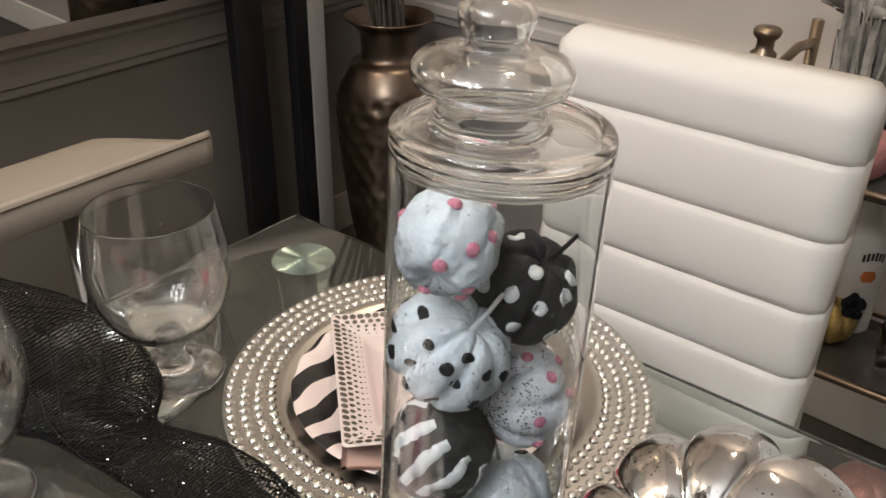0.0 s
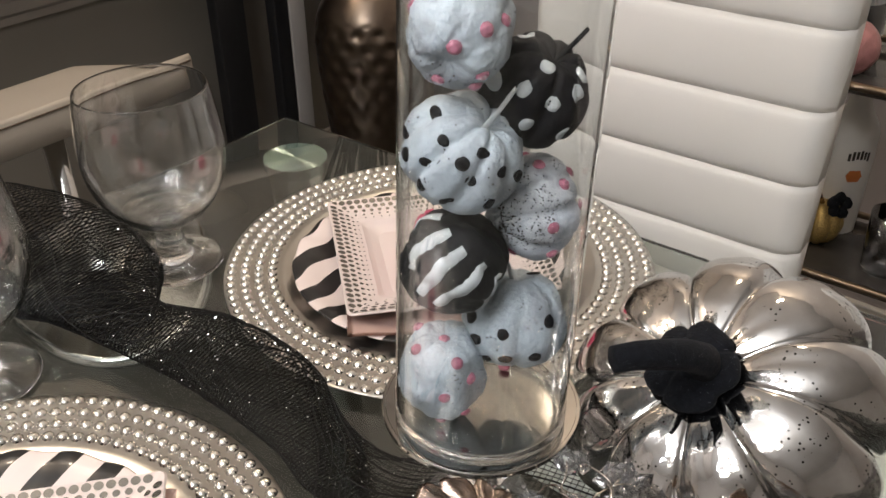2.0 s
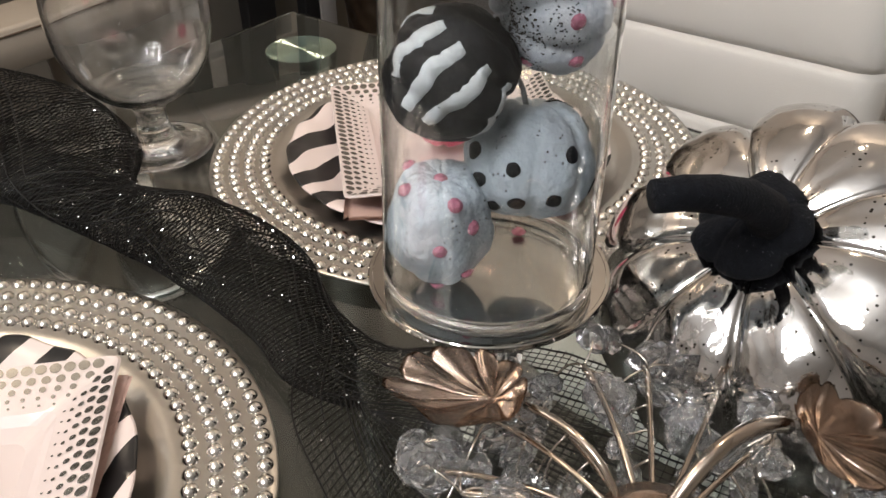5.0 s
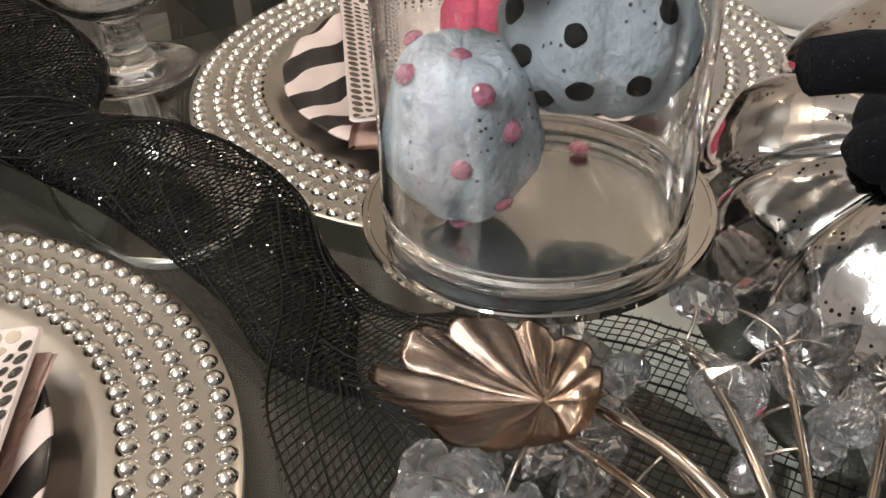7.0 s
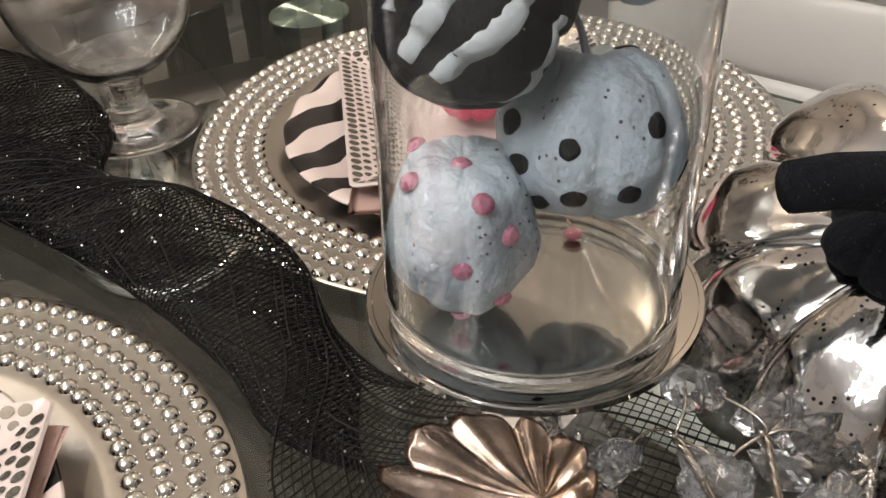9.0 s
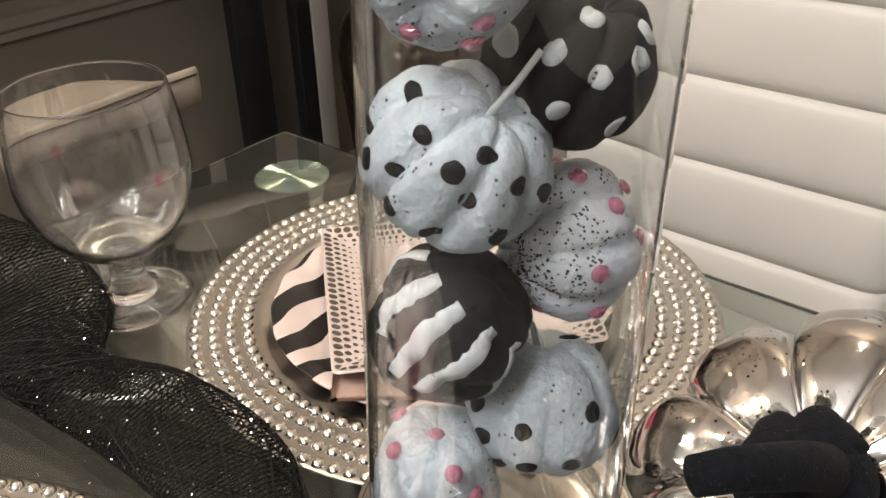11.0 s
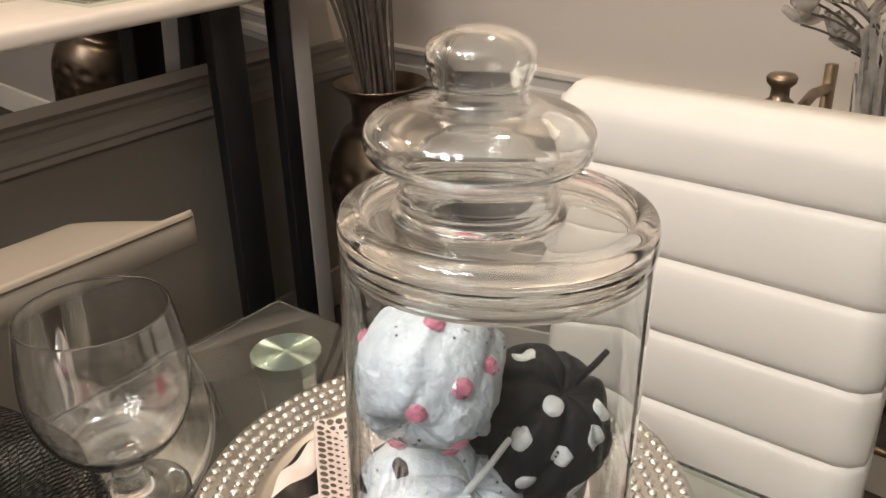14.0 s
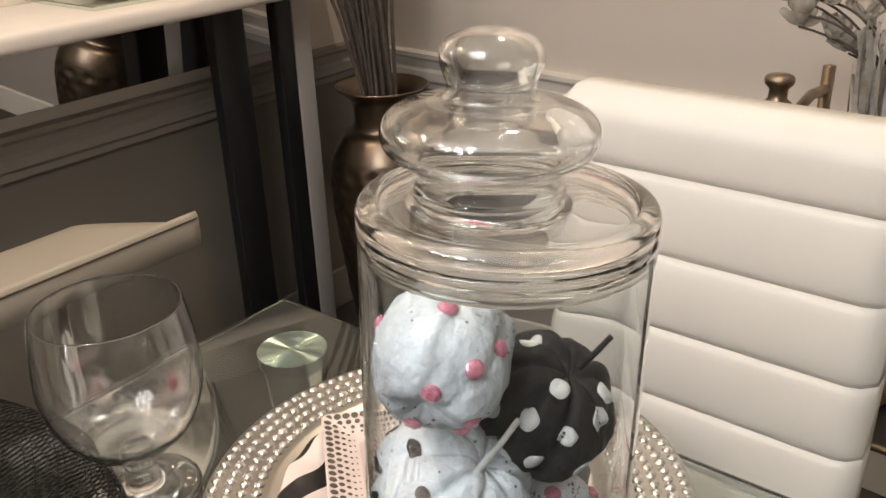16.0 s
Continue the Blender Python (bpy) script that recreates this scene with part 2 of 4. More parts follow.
def solid(name, bm, mat, label, category, m=None, group="", kind="", smooth=False):
    ob = new(name, finish(name, bm, mat, smooth))
    if m is not None:
        ob.matrix_basis = m
    return tagged(ob, label, category, group, kind)


def lathe(profile, n=48, bm=None):
    bm = bm or bmesh.new()
    rings = []
    for r, z in profile:
        if r < 1e-6:
            rings.append([bm.verts.new((0, 0, z))])
        else:
            rings.append([bm.verts.new((r * math.cos(k * math.tau / n), r * math.sin(k * math.tau / n), z)) for k in range(n)])
    for a, b in zip(rings, rings[1:]):
        for k in range(n):
            q = (k + 1) % n
            if len(a) == 1 and len(b) == 1:
                continue
            if len(a) == 1:
                bm.faces.new((a[0], b[k], b[q]))
            elif len(b) == 1:
                bm.faces.new((a[k], b[0], a[q]))
            else:
                bm.faces.new((a[k], a[q], b[q], b[k]))
    return bm


def smooth_profile(points, steps=5):
    """Catmull-Rom through a profile."""
    out = []
    pts = [points[0], *points, points[-1]]
    for i in range(1, len(pts) - 2):
        p0, p1, p2, p3 = (Vector(p) for p in pts[i - 1:i + 3])
        for s in range(steps):
            t = s / steps
            out.append(0.5 * (2 * p1 + (p2 - p0) * t + (2 * p0 - 5 * p1 + 4 * p2 - p3) * t * t + (3 * p1 - p0 - 3 * p2 + p3) * t ** 3))
    out.append(Vector(points[-1]))
    return out


def tube(points, radius, n=10, bm=None):
    bm = bm or bmesh.new()
    pts = [Vector(p) for p in points]
    rings, side = [], None
    for i, p in enumerate(pts):
        d = (pts[min(i + 1, len(pts) - 1)] - pts[max(i - 1, 0)]).normalized()
        if side is None:
            side = d.orthogonal().normalized()
        side = (side - d * side.dot(d)).normalized()
        up = d.cross(side)
        r = radius(i / (len(pts) - 1)) if callable(radius) else radius
        rings.append([bm.verts.new(p + r * (math.cos(k * math.tau / n) * side + math.sin(k * math.tau / n) * up)) for k in range(n)])
    for a, b in zip(rings, rings[1:]):
        for k in range(n):
            bm.faces.new((a[k], a[(k + 1) % n], b[(k + 1) % n], b[k]))
    bm.faces.new(rings[0])
    bm.faces.new(rings[-1])
    return bm


def box(sx, sy, sz, bevel=0.0, at=(0, 0, 0), bm=None, segments=2):
    bm = bm or bmesh.new()
    made = bmesh.ops.create_cube(bm, size=1, matrix=Matrix.Translation(at) @ Matrix.Diagonal((sx, sy, sz, 1)))
    if bevel:
        edges = {e for v in made["verts"] for e in v.link_edges}
        bmesh.ops.bevel(bm, geom=list(edges), offset=bevel, segments=segments, affect="EDGES", profile=0.5)
    return bm


def frame_at(origin, x_axis, z=0.0):
    """A pose whose x runs along x_axis in the plan and z is up."""
    x = Vector(x_axis).normalized()
    y = Vector((0, 0, 1)).cross(x)
    return Matrix(((x.x, y.x, 0, origin[0]), (x.y, y.y, 0, origin[1]), (0, 0, 1, z), (0, 0, 0, 1)))


# ---- the room ----
CORNER = Vector((-0.20, 2.295))
AX = Vector((0.745, -0.667)).normalized()        # along the right wall
AY = Vector((-0.616, -0.788)).normalized()       # along the left wall
FLOOR_M = frame_at(CORNER, (AX.x, AX.y, 0))


def wall(name, start, direction, length, inward, z0, z1, mat, label, thick=0.1):
    m = frame_at(start, (direction.x, direction.y, 0))
    y = Vector((m[0][1], m[1][1]))
    side = -1 if y.dot(inward) > 0 else 1
    return solid(name, box(length, thick, z1 - z0, at=(length / 2, side * thick / 2, (z0 + z1) / 2)), mat, label, "wall", m, kind="structure")


inR, inL = Vector((-AX.y, AX.x)), Vector((-AY.y, AY.x))
if inR.dot(AY) < 0:
    inR = -inR
if inL.dot(AX) < 0:
    inL = -inL
RAIL = 0.66
wall("wall_east", CORNER, AX, 4.4, inR, RAIL, 2.6, M["wall"], "greige painted upper wall above a white chair rail")
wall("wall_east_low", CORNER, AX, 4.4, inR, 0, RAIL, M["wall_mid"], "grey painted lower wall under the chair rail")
wall("wall_west", CORNER, AY, 4.4, inL, RAIL, 2.6, M["wall"], "greige painted upper wall beside the console")
wall("wall_west_low", CORNER, AY, 4.4, inL, 0, RAIL, M["wall_low_shaded"], "grey lower wall behind the console, shade put into its colour")
far = CORNER + AX * 4.4
wall("wall_south", far, AY, 4.4, -AX, 0, 2.6, M["wall_unseen"], "unseen wall behind the camera, toned to balance reflections")
far = CORNER + AY * 4.4
wall("wall_near", far, AX, 4.4, -AY, 0, 2.6, M["wall_unseen"], "unseen wall behind the camera, toned to balance reflections")
mid = CORNER + AX * 2.2 + AY * 2.2
solid("ceiling", box(4.7, 4.7, 0.1, at=(0, 0, 2.65)), M["ceiling"], "plain off-white painted ceiling", "ceiling", frame_at(mid, (AX.x, AX.y, 0)), kind="structure")


def rail_bm(length):
    bm = bmesh.new()
    prof = [(0, 0), (0.012, 0.004), (0.014, 0.018), (0.022, 0.026), (0.022, 0.046), (0.014, 0.052), (0.016, 0.07), (0.024, 0.078), (0.024, 0.088), (0, 0.09)]
    a = [bm.verts.new((0, y, z)) for y, z in prof]
    b = [bm.verts.new((length, y, z)) for y, z in prof]
    for k in range(len(prof)):
        q = (k + 1) % len(prof)
        bm.faces.new((a[k], a[q], b[q], b[k]))
    return bm


def along(start, direction, inward, z):
    d = Vector((direction.x, direction.y, 0))
    i = Vector((inward.x, inward.y, 0))
    return Matrix(((d.x, i.x, 0, start.x), (d.y, i.y, 0, start.y), (0, 0, 1, z), (0, 0, 0, 1)))


for n, d, i, paint, words in (("chair_rail_east", AX, inR, "trim", "white"), ("chair_rail_west", AY, inL, "trim_shaded", "shade-darkened white")):
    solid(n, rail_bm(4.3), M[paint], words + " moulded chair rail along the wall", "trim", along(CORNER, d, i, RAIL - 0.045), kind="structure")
for n, d, i, paint, words in (("baseboard_east", AX, inR, "trim", "white"), ("baseboard_west", AY, inL, "trim_shaded", "shade-darkened white")):
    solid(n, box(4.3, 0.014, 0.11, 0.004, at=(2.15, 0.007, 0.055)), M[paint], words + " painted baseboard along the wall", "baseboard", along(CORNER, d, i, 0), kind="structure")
floor = solid("floor", box(4.7, 4.7, 0.1, at=(0, 0, -0.05)), M["floor"], "grey-brown stone tile floor", "floor", frame_at(mid, (AX.x, AX.y, 0)), kind="structure")

# ---- the glass table ----
T = Vector((-0.15, 0.832, 0))
table = thing("dining_table", frame_at((T.x, T.y), U), "clear glass dining table top on brushed steel columns", "table")
# local x along the right edge, local y backwards from the table
part("tabletop", box(1.0, 1.6, 0.012, 0.0025, at=(0.5, -0.8, TABLE - 0.006), segments=3), M["table_glass"], table, "clear glass top with a green polished edge", shadow=False)
for x, y in ((0.0717, -0.059), (0.925, -0.059), (0.0717, -1.5), (0.925, -1.5)):
    col = part("leg", lathe(smooth_profile([(0.0, 0), (0.0285, 0), (0.0285, 0.3), (0.0285, TABLE - 0.04)], 2) + [Vector((0.0285, TABLE - 0.036)), Vector((0, TABLE - 0.036))], 40), M["steel"], table, "brushed steel column", Matrix.Translation((x, y, 0)))
    turned = [(0.0315 - 0.0315 * q / 120, TABLE - 0.0128 - 0.00009 * (q % 2)) for q in range(2, 120)]
    disc = lathe([(0, TABLE - 0.036), (0.0300, TABLE - 0.036), (0.0315, TABLE - 0.034), (0.0315, TABLE - 0.0145), (0.0311, TABLE - 0.0130)] + turned + [(0, TABLE - 0.0128)], 72)
    part("disc", disc, M["spun"], table, "turned steel mounting disc under the glass", Matrix.Translation((x, y, 0)), smooth=False)


# ---- place settings ----
def charger(name_at):
    ob = thing("charger_plate", pose(*name_at), "silver beaded charger plate on the glass table", "charger plate", "charger plates")
    prof = [(0, 0.0010), (0.108, 0.0010), (0.114, 0.0020), (0.120, 0.0042), (0.125, 0.0048), (0.160, 0.0056), (0.1645, 0.0058), (0.165, 0.0066), (0.1645, 0.0072),
            (0.160, 0.0072), (0.126, 0.0066), (0.1225, 0.0067), (0.119, 0.0060), (0.113, 0.0036), (0.108, 0.0027), (0, 0.0027)]
    part("dish", lathe(prof, 128), M["charger"], ob)
    verts, faces = [], []
    for r, phase in ((0.1288, 0), (0.1390, 0.5), (0.1492, 0), (0.1594, 0.5)):
        n = int(round(math.tau * r / 0.0088))
        for k in range(n):
            a = (k + phase) * math.tau / n
            cx, cy = r * math.cos(a), r * math.sin(a)
            base = len(verts)
            for ring, (rr, z) in enumerate(((0.0042, 0.0066), (0.0038, 0.0075), (0.0028, 0.0087), (0.0014, 0.0094))):
                for q in range(10):
                    b = q * math.tau / 10
                    verts.append((cx + rr * math.cos(b), cy + rr * math.sin(b), z))
            verts.append((cx, cy, 0.0096))
            for ring in range(3):
                for q in range(10):
                    i, j = base + ring * 10 + q, base + ring * 10 + (q + 1) % 10
                    faces.append((i, j, j + 10, i + 10))
            for q in range(10):
                faces.append((base + 30 + q, base + 30 + (q + 1) % 10, base + 40))
    tagged(part("beaded_rim", (verts, faces), M["beads"], ob, "four rings of raised silver beads"), kind="stuff")
    return ob


def striped_plate(at, print_mat):
    ob = thing("striped_plate", at, "black and white striped plate with a fluted rim", "plate", "striped plates")
    bm = bmesh.new()
    n, rings = 144, []
    for r, z in ((0.0, 0), (0.06, 0), (0.082, 0.0015), (0.092, 0.006), (0.100, 0.0095), (0.107, 0.0115), (0.1075, 0.0125), (0.106, 0.0128), (0.098, 0.0112), (0.091, 0.0078), (0.081, 0.0032), (0.06, 0.0016), (0, 0.0016)):
        f = max(0.0, (r - 0.08) / 0.0275)
        ring = []
        for k in range(n):
            a = k * math.tau / n
            w = math.sin(a * 20) * f
            ring.append(bm.verts.new(((r + 0.0004 * w) * math.cos(a), (r + 0.0004 * w) * math.sin(a), z + 0.0009 * w)))
            if r == 0:
                break
        rings.append(ring)
    for a, b in zip(rings, rings[1:]):
        for k in range(n):
            q = (k + 1) % n
            if len(a) == 1:
                bm.faces.new((a[0], b[k], b[q]))
            elif len(b) == 1:
                bm.faces.new((a[k], b[0], a[q]))
            else:
                bm.faces.new((a[k], a[q], b[q], b[k]))
    part("dish", bm, print_mat, ob)
    return ob


def square_plate(at, half=0.0805):
    ob = thing("square_plate", at, "white square plate with silver foil dots round its rim", "plate", "square plates")
    bm = bmesh.new()

    def ring(h, z, r):
        out = []
        for sx, sy in ((1, 1), (-1, 1), (-1, -1), (1, -1)):
            for k in range(5):
                a = math.atan2(sy, sx) - math.pi / 4 + k * math.pi / 8
                out.append(bm.verts.new((sx * (h - r) + r * math.cos(a), sy * (h - r) + r * math.sin(a), z)))
        return out
    prof = [(0.045, 0.0, 0.008), (0.052, 0.003, 0.008), (0.056, 0.0055, 0.006), (half - 0.001, 0.0135, 0.004), (half, 0.0145, 0.004), (half - 0.001, 0.0155, 0.004),
            (0.0555, 0.0078, 0.006), (0.051, 0.0048, 0.008), (0.044, 0.002, 0.008)]
    rings = [ring(*p) for p in prof]
    for a, b in zip(rings, rings[1:]):
        for k in range(20):
            bm.faces.new((a[k], a[(k + 1) % 20], b[(k + 1) % 20], b[k]))
    bm.faces.new(rings[0][::-1])
    bm.faces.new(rings[-1])
    part("dish", bm, M["plate"], ob, smooth=False)
    verts, faces = [], []
    rows = ((0.0760, 0.0027), (0.0706, 0.0021), (0.0660, 0.00155), (0.0620, 0.0010), (0.0585, 0.0006))
    for j, (d, r) in enumerate(rows):
        z = 0.0078 + (d - 0.0555) / (half - 0.001 - 0.0555) * (0.0155 - 0.0078) + 0.0003
        n = int(2 * d / 0.0063)
        for side in range(4):
            for k in range(n):
                s = -d + (k + (0.5 if j % 2 else 0.15)) * 2 * d / n
                x, y = ((d, s), (s, d), (-d, s), (s, -d))[side]
                base = len(verts)
                tilt = 0.0077 / 0.021
                for q in range(10):
                    b = q * math.tau / 10
                    dx, dy = r * math.cos(b), r * 0.9 * math.sin(b)
                    out = dx if side == 0 else dy if side == 1 else -dx if side == 2 else -dy
                    verts.append((x + dx, y + dy, z + out * tilt))
                faces.append(tuple(range(base, base + 10)))
    tagged(part("foil_dots", (verts, faces), M["foil"], ob, "rows of silver foil dots", smooth=False), kind="stuff")
    return ob


# ---- pumpkins ----
class Shape:
    """A lobed, slightly crumpled spheroid: radius along a direction in its own axes."""

    def __init__(self, rx, rz, lobes, depth, seed, rough=0.05, dimple=0.22, puffy=False):
        self.rx, self.rz, self.lobes, self.depth, self.seed, self.rough, self.dimple, self.puffy = rx, rz, lobes, depth, seed, rough, dimple, puffy

    def at(self, d, lift=0.0):
        d = Vector(d).normalized()
        lon = math.atan2(d.y, d.x)
        flat = math.hypot(d.x, d.y)
        groove = abs(math.sin(lon * self.lobes / 2 + 0.15 * noise.noise(Vector((self.seed, d.z * 2, lon)))))
        k = 1 - self.depth * (1 - groove) ** 2 * flat ** 0.8
        if self.puffy:
            part_way = (lon * self.lobes / math.tau + 0.25 * noise.noise(Vector((math.cos(lon), math.sin(lon), self.seed)))) % 1 * 2 - 1
            k = 1 - self.depth * (1 - math.sqrt(max(0.0, 1 - part_way * part_way))) * min(1, flat * 1.25)
        k -= self.dimple * math.exp(-(flat / 0.28) ** 2)
        k *= 1 + self.rough * noise.noise(d * 1.7 + Vector((self.seed, 0, 0))) + 0.35 * self.rough * noise.noise(d * 6 + Vector((0, self.seed, 0)))
        r = k / math.sqrt(flat * flat / self.rx ** 2 + d.z * d.z / self.rz ** 2)
        return d * (r + lift)

    def mesh(self, nu=72, nv=40):
        bm = bmesh.new()
        rings = []
        for j in range(nv + 1):
            th = math.pi * j / nv
            if j in (0, nv):
                rings.append([bm.verts.new(self.at((0, 0, math.cos(th))))])
            else:
                rings.append([bm.verts.new(self.at((math.sin(th) * math.cos(i * math.tau / nu), math.sin(th) * math.sin(i * math.tau / nu), math.cos(th)))) for i in range(nu)])
        for a, b in zip(rings, rings[1:]):
            for i in range(nu):
                q = (i + 1) % nu
                if len(a) == 1:
                    bm.faces.new((a[0], b[i], b[q]))
                elif len(b) == 1:
                    bm.faces.new((a[i], b[0], a[q]))
                else:
                    bm.faces.new((a[i], b[i], b[q], a[q]))
        return bm

    def spot(self, d, size, rng, lift=0.0003, stretch=1.0):
        """A painted dab that follows the surface."""
        d = Vector(d).normalized()
        s = d.orthogonal().normalized()
        t = d.cross(s)
        turn = rng.uniform(0, math.tau)
        bm = bmesh.new()
        centre = bm.verts.new(self.at(d, lift))
        rings = []
        for ring in (0.5, 0.92, 1.0):
            row = []
            for k in range(16):
                a = k * math.tau / 16
                wob = 1 + 0.16 * noise.noise(Vector((math.cos(a) * 1.4, math.sin(a) * 1.4, turn)))
                x, y = ring * size * wob * math.cos(a) * stretch, ring * size * wob * math.sin(a)
                x, y = x * math.cos(turn) - y * math.sin(turn), x * math.sin(turn) + y * math.cos(turn)
                row.append(bm.verts.new(self.at(d + s * x + t * y, lift if ring < 0.95 else -0.0003)))
            rings.append(row)
        for k in range(16):
            q = (k + 1) % 16
            bm.faces.new((centre, rings[0][k], rings[0][q]))
            for a, b in zip(rings, rings[1:]):
                bm.faces.new((a[k], b[k], b[q], a[q]))
        return bm

    def gem(self, d, r):
        """A faceted round stone glued to the surface."""
        d = Vector(d).normalized()
        p = self.at(d, -0.0002)
        s = d.orthogonal().normalized()
        t = d.cross(s)
        bm = bmesh.new()
        rows = [[bm.verts.new(p + d * h + rr * (s * math.cos((k + off) * math.tau / 10) + t * math.sin((k + off) * math.tau / 10))) for k in range(10)]
                for rr, h, off in ((r * 0.9, 0, 0), (r, 0.0005, 0), (r * 0.8, 0.0014, 0.5), (r * 0.45, 0.0021, 0))]
        for a, b in zip(rows, rows[1:]):
            for k in range(10):
                bm.faces.new((a[k], a[(k + 1) % 10], b[(k + 1) % 10], b[k]))
        bm.faces.new(rows[-1])
        bm.faces.new(rows[0][::-1])
        return bm


def axis_turn(axis):
    """The turn that brings z onto axis."""
    return Vector((0, 0, 1)).rotation_difference(Vector(axis).normalized()).to_matrix()


def mini_pumpkin(centre, rx, rz, axis, mat, label, seed, lobes=8, depth=0.16, dots=(), gems=(), dot_mat=None, dot_size=0.2, stem=None, stem_mat=None, group="mini pumpkins", rough=0.07):
    """dots, gems: directions from the centre in the world's axes."""
    turn = axis_turn(axis)
    ob = thing("mini_pumpkin", Matrix.Translation(centre) @ turn.to_4x4(), label, "decorative pumpkin", group)
    shape = Shape(rx, rz, lobes, depth, seed, rough)
    rng = random.Random(int(seed * 10))
    part("body", shape.mesh(), mat, ob)
    back = turn.transposed()
    for d in dots:
        part("painted_dot", shape.spot(back @ Vector(d), dot_size * rng.uniform(0.85, 1.15), rng, stretch=rng.uniform(0.9, 1.25)), dot_mat, ob)
    for d in gems:
        part("gem", shape.gem(back @ Vector(d), 0.0029), M["gem"], ob, "round faceted pink gem", smooth=False)
    if stem:
        a, b = (back @ (Vector(p) - Vector(centre)) for p in stem)
        mid = (a + b) / 2 + Vector((0.0006, 0.0004, 0.0005))
        part("stem", tube([a, mid, b], lambda t: 0.0011 - 0.0002 * t, 8), stem_mat, ob)
    return ob, shape, back


# ---- table things ----
charger((0.004, 0.538, TABLE))
striped_plate(pose(0.000, 0.527, TABLE + 0.0029), M["stripes_wide"])
square_plate(pose(0.005, 0.536, TABLE + 0.0075, 0, 0, 9.2))
charger((-0.2345, 0.2245, TABLE))
striped_plate(pose(-0.2335, 0.226, TABLE + 0.0029), M["stripes"])
square_plate(pose(-0.2184, 0.2169, TABLE + 0.0075, 0, 0, 9))


def napkin(x, y, turn, dish, size):
    """Folded sheets that sag into the round plate whose centre is dish."""
    ob = thing("paper_napkin", pose(x, y, TABLE + 0.0052), "pale pink folded paper napkin under a square plate", "napkin", "napkins")
    dip = [(0.0, 0.0), (0.060, 0.0), (0.081, 0.0018), (0.091, 0.0064), (0.098, 0.0098), (0.107, 0.0116), (0.2, 0.0122)]
    for k, (half, extra) in enumerate(((size, 0.0), (size - 0.0008, 0.9))):
        bm = bmesh.new()
        spin = Matrix.Rotation(radians(turn + extra), 3, "Z")
        grid = []
        for i in range(29):
            row = []
            for j in range(29):
                p = spin @ Vector((half * (i / 14 - 1), half * (j / 14 - 1), 0))
                r = math.hypot(p.x + x - dish[0], p.y + y - dish[1])
                z = next(z0 + (z1 - z0) * (r - r0) / (r1 - r0) for (r0, z0), (r1, z1) in zip(dip, dip[1:]) if r <= r1)
                row.append(bm.verts.new((p.x, p.y, z + 0.0008 * k)))
            grid.append(row)
        for i in range(28):
            for j in range(28):
                bm.faces.new((grid[i][j], grid[i + 1][j], grid[i + 1][j + 1], grid[i][j + 1]))
        bmesh.ops.solidify(bm, geom=bm.faces[:], thickness=0.0006)
        part("layer", bm, M["napkin"], ob)
    return ob


napkin(-0.0146, 0.4814, 4, (0.000, 0.527), 0.050)
napkin(-0.2018, 0.2369, 3, (-0.2335, 0.226), 0.060)


def goblet(x, y):
    ob = thing("wine_goblet", pose(x, y, TABLE), "clear empty glass goblet on a short stem", "glass", "goblets")
    foot_out = smooth_profile([(0.0, 0.0016), (0.030, 0.0004), (0.0375, 0.0012), (0.0374, 0.0028), (0.027, 0.0048), (0.0165, 0.0085), (0.0125, 0.0135), (0.0112, 0.0200), (0.0104, 0.0290), (0.0118, 0.0355), (0.0, 0.0372)], 4)
    part("stem_and_foot", lathe(foot_out, 64), M["goblet"], ob, "short solid stem on a round foot", shadow=False)
    outer = smooth_profile([(0.0, 0.0374), (0.0125, 0.0376), (0.0262, 0.0430), (0.0405, 0.0575), (0.0492, 0.0770), (0.0520, 0.0970), (0.0507, 0.1180), (0.0484, 0.1350), (0.0463, 0.1452)], 5)
    lip = [Vector(p) for p in ((0.0462, 0.1458), (0.0459, 0.1462), (0.0455, 0.1462), (0.0452, 0.1458))]
    inner = smooth_profile([(0.0452, 0.1452), (0.0474, 0.1350), (0.0497, 0.1180), (0.0511, 0.0970), (0.0481, 0.0776), (0.0394, 0.0588), (0.0240, 0.0452), (0.0, 0.0412)], 5)
    part("bowl", lathe(outer + lip + inner, 80), M["goblet"], ob, shadow=False)
    return ob


goblet(-0.205, 0.552)
goblet(-0.300, 0.413)

# the jar on its mirror plate and glass foot
JAR = Vector((0.0158, 0.2895, 0.8292))
foot = thing("candle_holder", pose(JAR.x, JAR.y + 0.004, TABLE), "cut glass pillar candle holder under a silver coaster", "candle holder")
part("base", lathe([(0, 0.002), (0.026, 0), (0.031, 0.003), (0.030, 0.009), (0.018, 0.015), (0, 0.015)], 14), M["crystal"], foot, smooth=False, shadow=False)
part("stem", lathe([(0, 0.0152), (0.0175, 0.0154), (0.012, 0.024), (0.0165, 0.033), (0.0135, 0.042), (0.0185, 0.0505), (0, 0.0507)], 14), M["crystal"], foot, "faceted glass stem", smooth=False, shadow=False)
part("cup", lathe([(0, 0.0510), (0.019, 0.0512), (0.030, 0.060), (0.032, 0.070), (0.030, 0.0758), (0, 0.0758)], 14), M["crystal"], foot, smooth=False, shadow=False)
disc = thing("coaster", Matrix.Translation((JAR.x + 0.001, JAR.y + 0.0055, 0.8260)), "flat round silver coaster under the glass jar", "coaster")
part("face", lathe([(0, 0), (0.0474, 0), (0.0474, 0.003), (0, 0.003)], 96), M["coaster"], disc, smooth=False)
